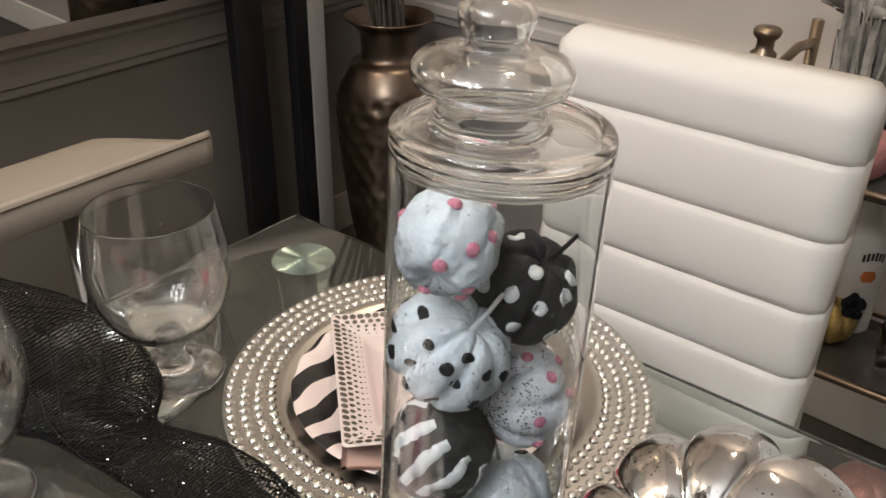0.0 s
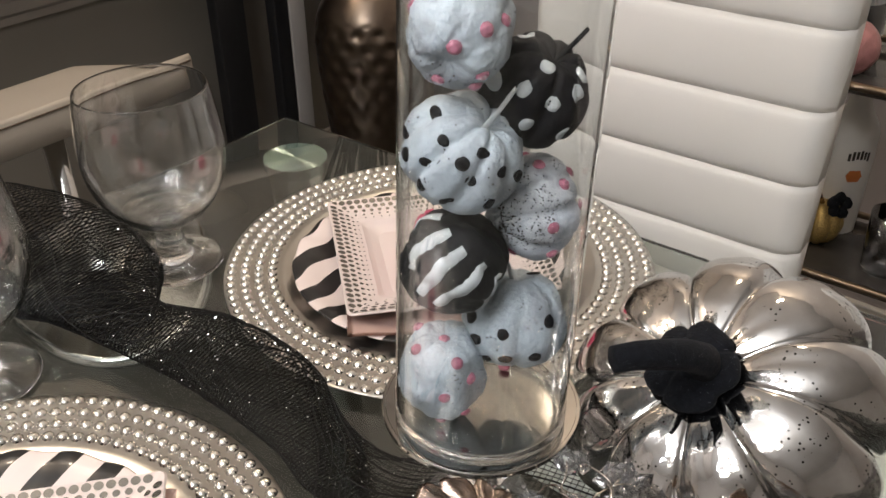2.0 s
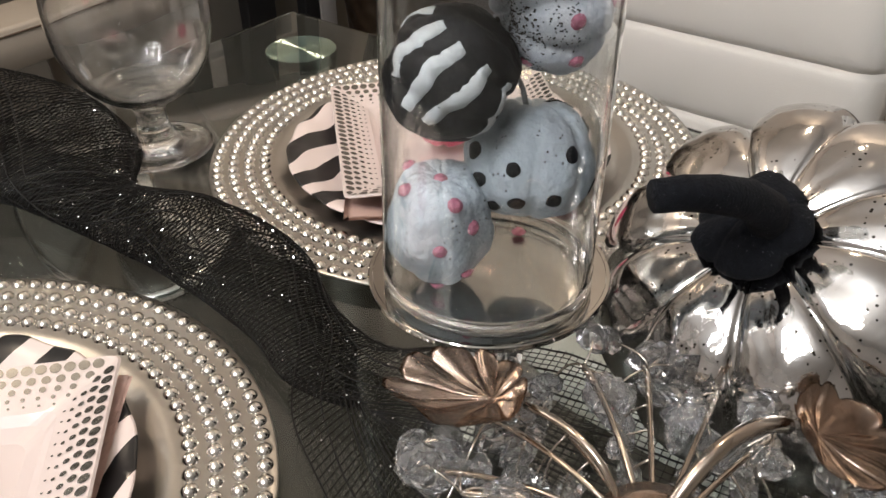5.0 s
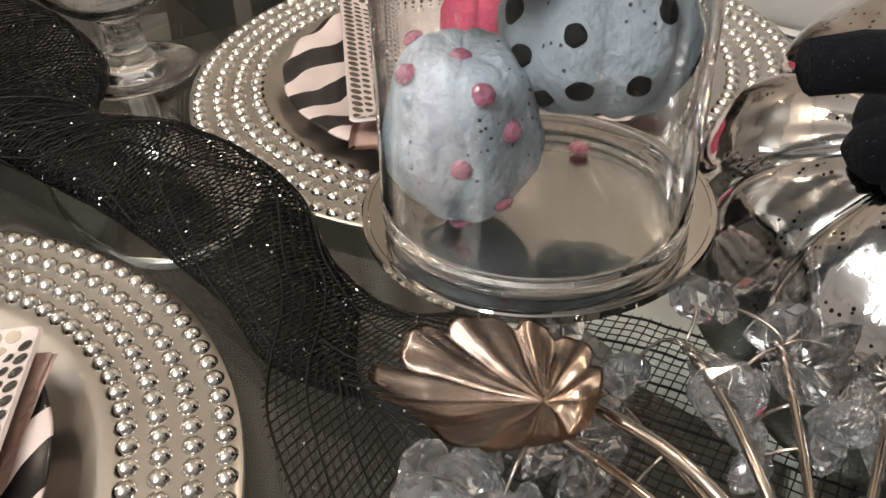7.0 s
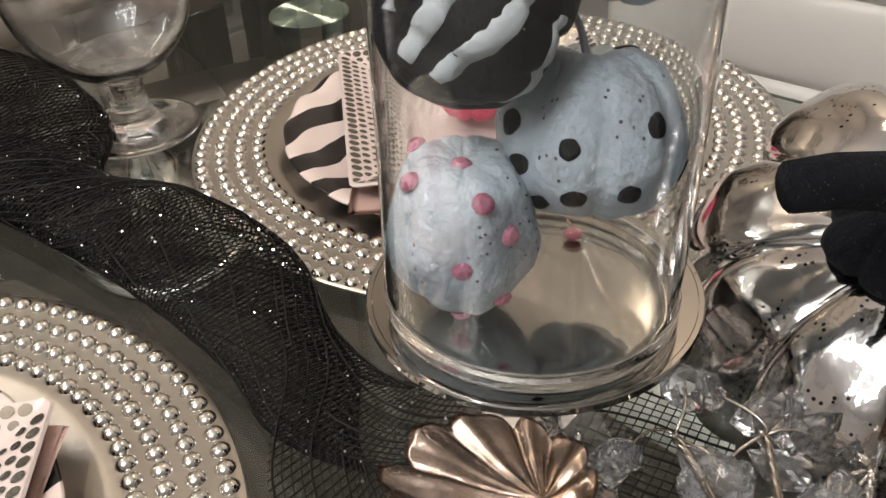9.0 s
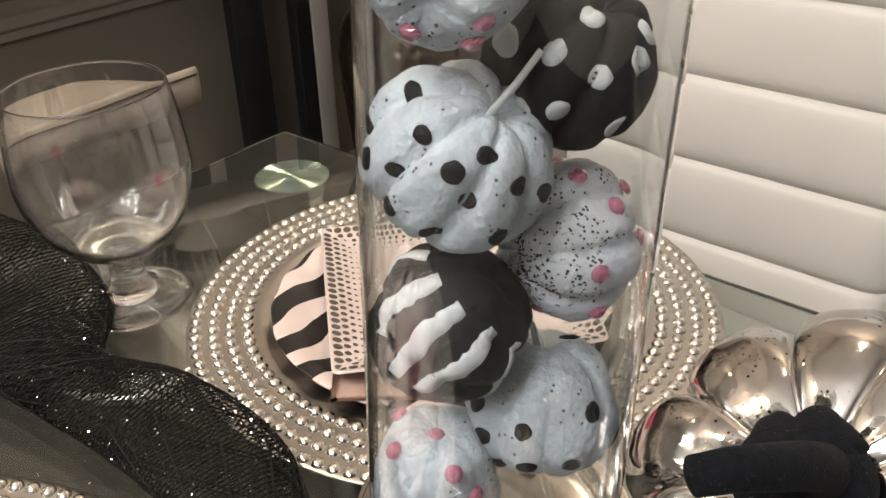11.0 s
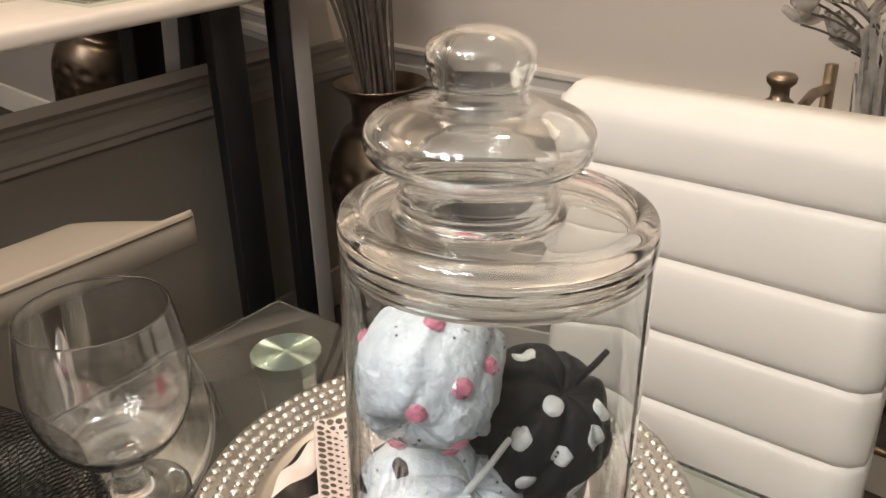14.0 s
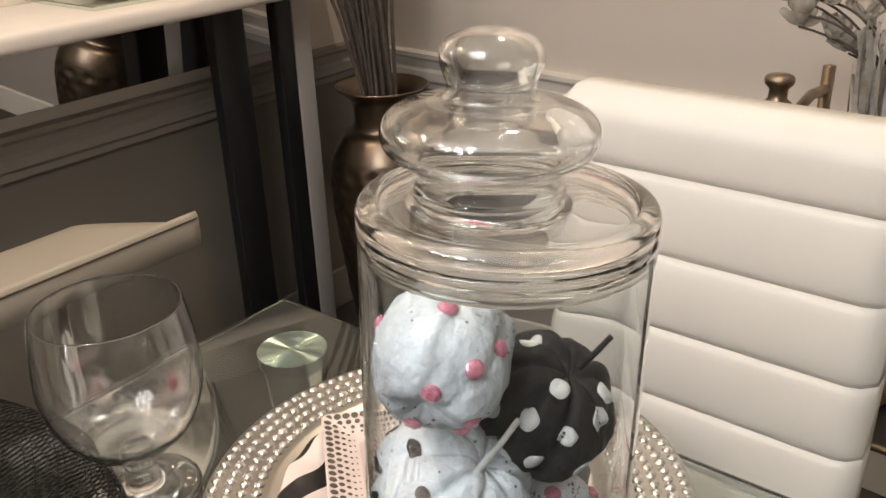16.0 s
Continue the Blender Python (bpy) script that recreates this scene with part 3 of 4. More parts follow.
part("rim", lathe([(0.0476, 0), (0.0491, 0), (0.0494, 0.0006), (0.0494, 0.0026), (0.0490, 0.003), (0.0476, 0.003), (0.0476, 0)], 96), M["coaster"], disc, "plain silver rim", smooth=False)

jar = thing("apothecary_jar", Matrix.Translation(JAR) @ pose(0, 0, 0, -1.2, 1.9, 0), "clear glass lidded apothecary jar filled with mini pumpkins", "jar")
RISE = 0.0068
wall_in = smooth_profile([(0.0400, 0.2215), (0.0403, 0.2150), (0.0404, 0.10), (0.0402, 0.009), (0.0390, 0.0040), (0.030, 0.0026), (0.0, 0.0024)], 4)
wall_out = smooth_profile([(0.0, 0.0008), (0.036, 0.0002), (0.0408, 0.0012), (0.0419, 0.0036), (0.0413, 0.0062), (0.0419, 0.0088), (0.0415, 0.0125), (0.0415, 0.10), (0.0414, 0.2190), (0.0417, 0.2260), (0.0417, 0.2312),
                           (0.0413, 0.2334), (0.0402, 0.2348), (0.0382, 0.2356), (0.0363, 0.2356), (0.0355, 0.2350), (0.0346, 0.2342), (0.0290, 0.2338), (0.0185, 0.2334), (0.0174, 0.2329), (0.0174, 0.2310), (0.0185, 0.2304), (0.0290, 0.2302), (0.0340, 0.2300),
                           (0.0370, 0.2290), (0.0388, 0.2264), (0.0397, 0.2236), (0.0400, 0.2215)], 4)
part("body", lathe(wall_out + wall_in[1:], 96), M["glass"], jar, "straight glass body with a thick rolled rim and flat shoulder", shadow=False)
lid_out = smooth_profile([(0.0196, 0.2262), (0.0224, 0.2262), (0.0228, 0.2270), (0.0222, 0.2282), (0.0211, 0.2290), (0.0208, 0.2302), (0.0211, 0.2314), (0.0205, 0.2328), (0.0203, 0.2352), (0.0207, 0.2374), (0.0226, 0.2388), (0.0258, 0.2402), (0.0283, 0.2425),
                          (0.0293, 0.2456), (0.0288, 0.2488), (0.0266, 0.2514), (0.0222, 0.2533), (0.0166, 0.2545), (0.0130, 0.2554), (0.0119, 0.2568), (0.0117, 0.2590), (0.0122, 0.2606), (0.0132, 0.2630), (0.0136, 0.2658), (0.0126, 0.2696), (0.0070, 0.2726), (0, 0.2733)], 4)
lid_in = smooth_profile([(0, 0.2716), (0.0060, 0.2711), (0.0108, 0.2686), (0.0119, 0.2656), (0.0113, 0.2628), (0.0104, 0.2600), (0.0104, 0.2562), (0.0126, 0.2542), (0.0172, 0.2532), (0.0220, 0.2518), (0.0256, 0.2500), (0.0274, 0.2480), (0.0277, 0.2456), (0.0268, 0.2432), (0.0244, 0.2413), (0.0212, 0.2400), (0.0194, 0.2380), (0.0190, 0.2350),
                         (0.0191, 0.2300), (0.0196, 0.2262)], 4)
part("lid", lathe(lid_in + lid_out[1:], 96), M["glass"], jar, "hollow domed glass lid with a round knob", Matrix.Translation((-0.0052, 0, RISE + 0.0004)), shadow=False)

W, K = M["white_dot"], M["black"]
mini_pumpkin((0.0045, 0.2835, 1.0225), 0.0206, 0.0224, (0.3, 0.9, 0.4), M["white_pumpkin"], "white painted mini pumpkin with glued pink gems", 3.1, depth=0.05,
             gems=((0.1, -0.39, 0.92), (0.75, 0.11, 0.65), (0.82, -0.48, 0.3), (0.39, -0.88, 0.27), (-0.14, -0.99, 0.02), (-0.4, -0.63, -0.66), (0.33, -0.81, -0.49), (0.23, -0.61, -0.76), (-0.9, 0.15, 0.42)), rough=0.13)
mini_pumpkin((0.0357, 0.302, 0.9905), 0.0236, 0.0224, (0.4, -0.38, 0.83), M["black"], "black painted mini pumpkin with white polka dots", 5.2, dot_mat=W, dot_size=0.15,
             dots=((0.14, -0.67, 0.73), (0.79, -0.43, 0.44), (0.68, -0.7, 0.21), (0.22, -0.97, 0.11), (-0.29, -0.88, 0.39), (-0.6, -0.75, -0.27), (-0.22, -0.94, -0.25), (0.43, -0.75, -0.5), (-0.75, -0.53, 0.4), (-0.16, 0.07, 0.98)),
             stem=((0.0450, 0.2945, 1.0080), (0.0552, 0.297, 1.0175)), stem_mat=M["black"])
mini_pumpkin((0.006, 0.287, 0.970), 0.0252, 0.0236, (0.5, -0.35, 0.75), M["white_pumpkin"], "white painted mini pumpkin with black polka dots", 7.4, dot_mat=K, dot_size=0.105,
             dots=((-0.48, -0.22, 0.85), (-0.34, -0.74, 0.58), (-0.05, -0.96, 0.29), (0.29, -0.87, 0.41), (-0.65, -0.74, 0.19), (0.08, -1.0, -0.05), (0.6, -0.8, 0.05), (-0.7, -0.68, -0.21), (-0.17, 0.23, 0.96), (-0.68, 0.32, 0.66), (-0.94, 0.11, 0.34), (-0.9, -0.39, 0.18), (-0.3, -0.82, -0.49), (0.37, -0.8, -0.47), (0.85, -0.5, -0.17)),
             stem=((0.0125, 0.2755, 0.9850), (0.0260, 0.281, 1.0000)), stem_mat=M["white_dot"])
frosted, shape, back = mini_pumpkin((0.0375, 0.3015, 0.9366), 0.0240, 0.0206, (-0.75, -0.35, 0.0), M["glitter_pumpkin"], "pale grey mini pumpkin with black glitter and pink gems", 9.3,
             gems=((0.05, -0.26, 0.96), (0.51, -0.48, 0.71), (0.28, -0.96, 0.07), (0.73, 0.13, 0.67), (-0.14, 0.39, 0.91), (0.98, -0.19, 0.1), (0.3, -0.77, -0.56), (-0.39, -0.56, -0.73)),
             stem=((0.0185, 0.2890, 0.9360), (0.0125, 0.2830, 0.9325)), stem_mat=M["black"])
rng = random.Random(29)
verts, faces = [], []
for k in range(420):
    d = Vector((-0.62, -0.62, -0.18)) + Vector((rng.gauss(0, 0.36), rng.gauss(0, 0.30), rng.gauss(0, 0.36)))
    d = d.normalized()
    p, r = shape.at(back @ d, 0.0002), rng.uniform(0.00025, 0.0006)
    u = (back @ d).orthogonal().normalized() * r
    w = (back @ d).cross(u)
    base = len(verts)
    verts += [p + u, p + w, p - u, p - w]
    faces.append((base, base + 1, base + 2, base + 3))
tagged(part("black_glitter", (verts, faces), M["ink"], frosted, "black glitter scattered round the stem", smooth=False), kind="stuff")
zebra, shape, back = mini_pumpkin((0.0024, 0.287, 0.918), 0.0240, 0.0238, (0.7, -0.1, -0.35), M["black"], "black mini pumpkin with white zebra stripes", 4.4, depth=0.10)
# each stripe: four directions along its middle and its half width
for i, (line, wide) in enumerate(((((-0.88, 0.09, 0.47), (-0.75, 0.17, 0.64), (-0.57, 0.24, 0.78), (-0.22, 0.0, 0.98)), 0.085), (((-0.81, -0.56, 0.2), (-0.71, -0.5, 0.5), (-0.45, -0.51, 0.73), (-0.07, -0.44, 0.89)), 0.125),
                                  (((-0.61, -0.78, -0.17), (-0.35, -0.89, 0.29), (-0.08, -0.82, 0.56), (0.17, -0.71, 0.68)), 0.125), (((-0.35, -0.88, -0.33), (0.01, -1.0, -0.03), (0.31, -0.93, 0.19), (0.54, -0.74, 0.4)), 0.115),
                                  (((0.19, -0.52, -0.83), (0.54, -0.64, -0.55), (0.73, -0.64, -0.23), (0.84, -0.53, 0.06)), 0.09))):
    mid_line = smooth_profile(line, 8)
    bm = bmesh.new()
    rows = []
    for j, d in enumerate(mid_line):
        t = j / (len(mid_line) - 1)
        on = (mid_line[min(j + 1, len(mid_line) - 1)] - mid_line[max(j - 1, 0)]).normalized()
        over = d.cross(on).normalized()
        half = wide * (0.35 + 0.65 * math.sin(math.pi * (0.06 + 0.88 * t)) ** 0.4)
        row = []
        for e in (-1.08, -0.9, 0, 0.9, 1.08):
            w = e * half * (1 + 0.35 * noise.noise(Vector((t * 13, e * 3, i)))) + 0.03 * noise.noise(Vector((t * 5, i * 3.1, 2)))
            row.append(bm.verts.new(shape.at(back @ (d.normalized() + over * w), 0.0003 if abs(e) < 1 else -0.0003)))
        rows.append(row)
    for a, b in zip(rows, rows[1:]):
        for k in range(4):
            bm.faces.new((a[k], a[k + 1], b[k + 1], b[k]))
    part("painted_stripe", bm, W, zebra, "brushed white stripe")
mini_pumpkin((0.0318, 0.2955, 0.8795), 0.0250, 0.0236, (0.05, 0.3, 0.95), M["white_pumpkin"], "white painted mini pumpkin with black polka dots", 6.6, depth=0.09, dot_mat=K, dot_size=0.125,
             dots=((-0.32, -0.89, 0.32), (-0.79, -0.62, 0.01), (-0.27, -0.93, -0.23), (0.27, -0.94, -0.2), (0.55, -0.71, 0.44), (-0.6, -0.65, -0.46), (0.89, -0.37, -0.26), (-0.85, -0.39, 0.36), (0.39, 0.41, 0.82), (0.0, -0.45, -0.89)),
             stem=((0.030, 0.297, 0.900), (0.026, 0.303, 0.911)), stem_mat=M["white_dot"])
mini_pumpkin((-0.0024, 0.2845, 0.8590), 0.0202, 0.0275, (0.05, -0.1, 1.0), M["white_pumpkin"], "white painted mini pumpkin with glued pink gems", 2.2, depth=0.055,
             gems=((-0.5, -0.35, 0.79), (0.23, -0.68, 0.7), (0.59, -0.74, 0.34), (0.01, -1.0, -0.05), (0.44, -0.63, -0.64), (-0.06, -0.36, -0.93), (-0.44, 0.16, 0.88), (0.02, -0.19, 0.98)), rough=0.08)
loose = thing("loose_gem", Matrix.Translation((0.0305, 0.3165, 0.8318)), "loose pink faceted gem on the floor of the jar", "gem")
part("stone", lathe([(0, 0), (0.0029, 0), (0.0032, 0.0006), (0.0025, 0.0014), (0.0014, 0.0021), (0, 0.0021)], 10), M["gem"], loose, smooth=False)
mini_pumpkin((-0.004, 0.530, 0.7820), 0.023, 0.0195, (0.1, 0, 1), M["pink_glitter"], "hot pink glitter mini pumpkin on a square plate", 1.5, group="pink pumpkins")
mini_pumpkin((-0.214, 0.213, 0.7790), 0.022, 0.019, (0.1, 0, 1), M["pale_pink_glitter"], "pale pink glitter mini pumpkin on a square plate", 1.9, group="pink pumpkins")

# the mercury glass pumpkin
big = thing("glass_pumpkin", Matrix.Translation((0.143, 0.302, 0.812)) @ axis_turn((-0.48, -0.30, 0.82)).to_4x4(), "silver mercury glass pumpkin with a black velvet stem", "decorative pumpkin")


def blown_pumpkin(reach, high, lobes, seed):
    """Puffed lobes that roll over into a hollow at the top and the bottom."""
    bm = bmesh.new()
    each = 24
    nu, nv = lobes * each, 60
    mid_r = reach * 0.38
    cuts = [(n + 0.16 * noise.noise(Vector((n * 2.3, seed, 5)))) * math.tau / lobes for n in range(lobes)]
    cuts.append(cuts[0] + math.tau)
    rings = []
    for j in range(nv + 1):
        v = radians(112 - 232 * j / nv)
        ring = []
        for i in range(nu):
            n, x = i // each, (i % each) / each * 2 - 1
            lon = cuts[n] + (cuts[n + 1] - cuts[n]) * (i % each) / each
            puff = max(0.0, 1 - abs(x) ** 2.5) ** 0.5
            size = 1 + 0.10 * noise.noise(Vector((n * 3.7, seed, 0)))
            crest = 0.65 * min(1.0, max(0.0, (math.degrees(v) - 35) / 45))
            soft = 0.16 + 0.84 * max(0.0, math.cos(v)) ** 0.8
            k = (1 - 0.22 * soft * (1 - crest) * (1 - puff)) * size
            kz = (1 - 0.17 * (1 - crest) * (1 - puff) * (0.35 + 0.65 * abs(math.sin(v)))) * (1 + 0.12 * noise.noise(Vector((n * 5.1, seed, 3))))
            wob = 1 + 0.02 * noise.noise(Vector((math.cos(lon) * 2, math.sin(lon) * 2, v))) + 0.012 * noise.noise(Vector((math.cos(lon) * 6, math.sin(lon) * 6, v * 2.5)))
            rho = max(0.004, (mid_r + (reach - mid_r) * math.cos(v)) * k * wob)
            ring.append(bm.verts.new((rho * math.cos(lon), rho * math.sin(lon), high * math.sin(v) * kz * wob)))
        rings.append(ring)
    for a, b in zip(rings, rings[1:]):
        for i in range(nu):
            q = (i + 1) % nu
            bm.faces.new((a[i], b[i], b[q], a[q]))
    bm.faces.new(rings[0])
    bm.faces.new(rings[-1][::-1])
    return bm


part("body", blown_pumpkin(0.085, 0.046, 9, 3.0), M["mercury"], big)
knob = Shape(0.0236, 0.0098, 5, 0.20, 15.0, 0.10, 0.05, True)
stem = part("stem", knob.mesh(80, 36), M["velvet"], big, "black velvet stem cap and curled stalk", Matrix.Translation((-0.0015, 0.0020, 0.0480)))
into = (Matrix.Translation((0.143, 0.302, 0.812)) @ axis_turn((-0.48, -0.30, 0.82)).to_4x4() @ Matrix.Translation((-0.0015, 0.0020, 0.0480))).inverted()
curl = [into @ Vector(p) for p in ((0.124, 0.287, 0.850), (0.118, 0.278, 0.866), (0.106, 0.268, 0.877), (0.092, 0.261, 0.8835), (0.080, 0.2575, 0.8862), (0.0695, 0.2552, 0.8864))]
part("stalk", tube(curl, lambda t: 0.0084 - 0.0025 * t, 14), M["velvet"], stem)


# ---- mesh ribbon ----
def ribbon():
    ob = thing("mesh_ribbon", Matrix.Identity(4), "black open-weave mesh ribbon twisted along the table", "ribbon")
    # centre, half width, roll, openness: 0 a rolled tube, 1 a flat band
    rows = [((-0.52, 0.64, 0.770), 0.060, 0.017, 0.0, 0.0), ((-0.42, 0.595, 0.772), 0.068, 0.019, 0.7, 0.0), ((-0.325, 0.548, 0.772), 0.074, 0.019, 1.4, 0.0), ((-0.252, 0.500, 0.769), 0.056, 0.016, 2.2, 0.0),
            ((-0.214, 0.458, 0.763), 0.028, 0.010, 3.0, 0.0), ((-0.157, 0.423, 0.767), 0.033, 0.015, 3.8, 0.0), ((-0.107, 0.381, 0.767), 0.032, 0.015, 4.6, 0.0), ((-0.072, 0.334, 0.761), 0.023, 0.009, 5.4, 0.1),
            ((-0.042, 0.293, 0.760), 0.041, 0.007, 6.0, 0.62), ((0.012, 0.262, 0.7545), 0.074, 0.002, 6.6, 1.0), ((0.08, 0.223, 0.7535), 0.080, 0.001, 6.6, 1.0), ((0.16, 0.180, 0.7535), 0.078, 0.001, 6.6, 1.0), ((0.27, 0.13, 0.7535), 0.075, 0.001, 6.6, 1.0)]

    def sample(t):
        x = t * (len(rows) - 1)
        i = min(int(x), len(rows) - 2)
        f = x - i
        out = []
        for k in range(7):
            def val(j):
                r = rows[max(0, min(len(rows) - 1, j))]
                return (*r[0], *r[1:])[k]
            p0, p1, p2, p3 = val(i - 1), val(i), val(i + 1), val(i + 2)
            out.append(0.5 * (2 * p1 + (p2 - p0) * f + (2 * p0 - 5 * p1 + 4 * p2 - p3) * f * f + (3 * p1 - p0 - 3 * p2 + p3) * f ** 3))
        return out

    def point(t, w):
        x, y, z, half, high, roll, openness = sample(t)
        x2, y2 = sample(min(1, t + 0.004))[:2]
        x1, y1 = sample(max(0, t - 0.004))[:2]
        d = Vector((x2 - x1, y2 - y1, 0)).normalized()
        side = Vector((-d.y, d.x, 0))
        openness = max(0.0, min(1.0, openness))
        a = (1.4 + 1.3 * max(0.0, min(1.0, (0.42 - t) / 0.14))) * math.tau * w + roll
        ripple = 0.0016 * noise.noise(Vector((t * 22, w * 5, 0))) + 0.0007 * noise.noise(Vector((t * 90, w * 9, 4)))
        w += 0.012 * noise.noise(Vector((t * 30, w * 6, 3))) * openness
        rolled = Vector((x, y, z)) + side * (half * (1 - 0.06 * w) * math.cos(a)) + Vector((0, 0, 1)) * (high * math.sin(a) * (0.9 + 0.25 * noise.noise(Vector((t * 9, w * 3, 7)))) + ripple)
        flat = Vector((x, y, z)) + side * (half * (1 - 2 * w)) + Vector((0, 0, 1)) * (abs(ripple) + 0.0004)
        p = rolled.lerp(flat, openness * openness * (3 - 2 * openness))
        p.z = max(p.z, TABLE + 0.0012)
        return p

    def threads(lines, radius):
        verts, faces = [], []
        for pts in lines:
            base = len(verts)
            for i, p in enumerate(pts):
                d = (pts[min(i + 1, len(pts) - 1)] - pts[max(i - 1, 0)]).normalized()
                s = d.orthogonal().normalized()
                u = d.cross(s)
                for k in range(3):
                    verts.append(p + radius * (math.cos(k * 2.0944) * s + math.sin(k * 2.0944) * u))
            for i in range(len(pts) - 1):
                for k in range(3):
                    a, b = base + 3 * i + k, base + 3 * i + (k + 1) % 3
                    faces.append((a, b, b + 3, a + 3))
        return verts, faces

    NW, NL = 44, 260
    lines = [[point(i / 420, k / NW) for i in range(421)] for k in range(NW + 1)]
    fine = [l for k, l in enumerate(lines) if k % 4]
    bold = [l for k, l in enumerate(lines) if not k % 4]
    cross_lines = [[point(j / NL, -0.012 + 1.024 * i / 60) for i in range(61)] for j in range(NL + 1)]
    tagged(part("fine_warp", threads(fine, 0.00033), M["thread"], ob), kind="stuff")
    tagged(part("bold_warp", threads(bold, 0.00066), M["thread"], ob), kind="stuff")
    tagged(part("weft", threads([l for j, l in enumerate(cross_lines) if j % 9], 0.00031), M["thread"], ob), kind="stuff")
    tagged(part("bold_weft", threads([l for j, l in enumerate(cross_lines) if not j % 9], 0.00030), M["thread"], ob), kind="stuff")
    rng = random.Random(11)
    verts, faces = [], []
    for k in range(1400):
        p = point(rng.uniform(0.05, 0.95), rng.random()) + Vector((0, 0, 0.0004))
        r = rng.uniform(0.0003, 0.0007)
        a = Vector((rng.uniform(-1, 1), rng.uniform(-1, 1), rng.uniform(-1, 1))).normalized()
        b = a.orthogonal().normalized()
        base = len(verts)
        verts += [p + a * r, p + b * r, p - a * r, p - b * r]
        faces.append((base, base + 1, base + 2, base + 3))
    tagged(part("glitter", (verts, faces), M["chrome"], ob, "tiny silver glitter flakes", smooth=False), kind="stuff")
    return ob


ribbon()


# ---- crystal spray ----
def crystal(r):
    """An oval faceted bead, long along z."""
    bm = bmesh.new()
    n, rows = 7, []
    for i, (q, z) in enumerate(((0.0, -1.55), (0.55, -1.05), (1.0, -0.35), (0.95, 0.30), (0.50, 1.0), (0.0, 1.35))):
        if q == 0:
            rows.append([bm.verts.new((0, 0, z * r))])
        else:
            rows.append([bm.verts.new((q * r * math.cos((k + 0.5 * i) * math.tau / n), 0.75 * q * r * math.sin((k + 0.5 * i) * math.tau / n), z * r)) for k in range(n)])
    for a, b in zip(rows, rows[1:]):
        for k in range(n):
            q = (k + 1) % n
            if len(a) == 1:
                bm.faces.new((a[0], b[k], b[q]))
            elif len(b) == 1:
                bm.faces.new((a[k], b[0], a[q]))
            else:
                bm.faces.new((a[k], b[k], a[q]))
                bm.faces.new((b[k], b[q], a[q]))
    return bm


HUB = Vector((0.0595, 0.165, TABLE))
spray = thing("crystal_spray", Matrix.Translation(HUB), "table spray of wire stems with crystal beads and champagne metal leaves", "table decoration")
part("hub", lathe([(0, 0.064), (0.006, 0.064), (0.010, 0.074), (0.0182, 0.0775), (0.0186, 0.0790), (0.012, 0.0812), (0.004, 0.0818), (0, 0.0816)], 48), M["gold"], spray, "round champagne metal boss")
part("post", tube([(0, 0, 0.003), (0, 0, 0.065)], 0.004), M["silver_wire"], spray)
part("base", lathe([(0, 0.002), (0.034, 0.002), (0.035, 0.0035), (0.030, 0.006), (0.006, 0.009), (0, 0.009)], 40), M["silver_wire"], spray)
rng = random.Random(5)


def leaf_bm(length, width, droop):
    """A cupped oval leaf: broad folds spread from near the stem to a scalloped edge."""
    bm = bmesh.new()
    ribs, nu, nv = 10, 176, 16
    heart = 0.24 * length
    root = bm.verts.new((heart, 0, 0))
    rings = []
    for j in range(1, nv + 1):
        t = j / nv
        ring = []
        for i in range(nu):
            a = math.tau * i / nu
            ca, sa = math.cos(a), math.sin(a)
            fold = abs(math.cos(ribs * math.pi * (i / nu) + 1.5 * noise.noise(Vector((ca * 2, sa * 2, width * 70))) + 1.2 * (1 - t) * noise.noise(Vector((ca * 4, sa * 4, t * 3)))))
            edge = 1 - 0.13 * (1 - fold) ** 2.0 * t ** 2 + 0.10 * noise.noise(Vector((ca * 1.6, sa * 1.6, width * 90)))
            ex, ey = length * (0.5 + 0.5 * ca), width * sa * (1.0 - 0.18 * ca)
            x, y = heart + (ex - heart) * edge * t, ey * edge * t
            z = 0.0042 * t * t - droop * (x / length) ** 2 + 0.0032 * t ** 0.8 * (fold ** 0.7 - 0.6) * (0.5 + 1.3 * abs(noise.noise(Vector((ca * 3, sa * 3, 4))))) + 0.0065 * noise.noise(Vector((ca * 1.5 * t, sa * 1.5 * t, width * 50))) * t
            ring.append(bm.verts.new((x, y, z)))
        rings.append(ring)
    for i in range(nu):
        q = (i + 1) % nu
        bm.faces.new((root, rings[0][i], rings[0][q]))
        for a, b in zip(rings, rings[1:]):
            bm.faces.new((a[i], b[i], b[q], a[q]))
    bmesh.ops.solidify(bm, geom=bm.faces[:], thickness=0.0005)
    return bm


def arc(a, mid, b, n=16):
    a, mid, b = Vector(a), Vector(mid), Vector(b)
    return [a * (1 - i / n) ** 2 + mid * 2 * (i / n) * (1 - i / n) + b * (i / n) ** 2 for i in range(n + 1)]


def bead(p, r):
    m = Matrix.Translation(p) @ Euler((rng.uniform(0, 3), rng.uniform(0, 3), rng.uniform(0, 3))).to_matrix().to_4x4()
    part("crystal_bead", crystal(r), M["crystal"], spray, "", m, smooth=False, shadow=False)


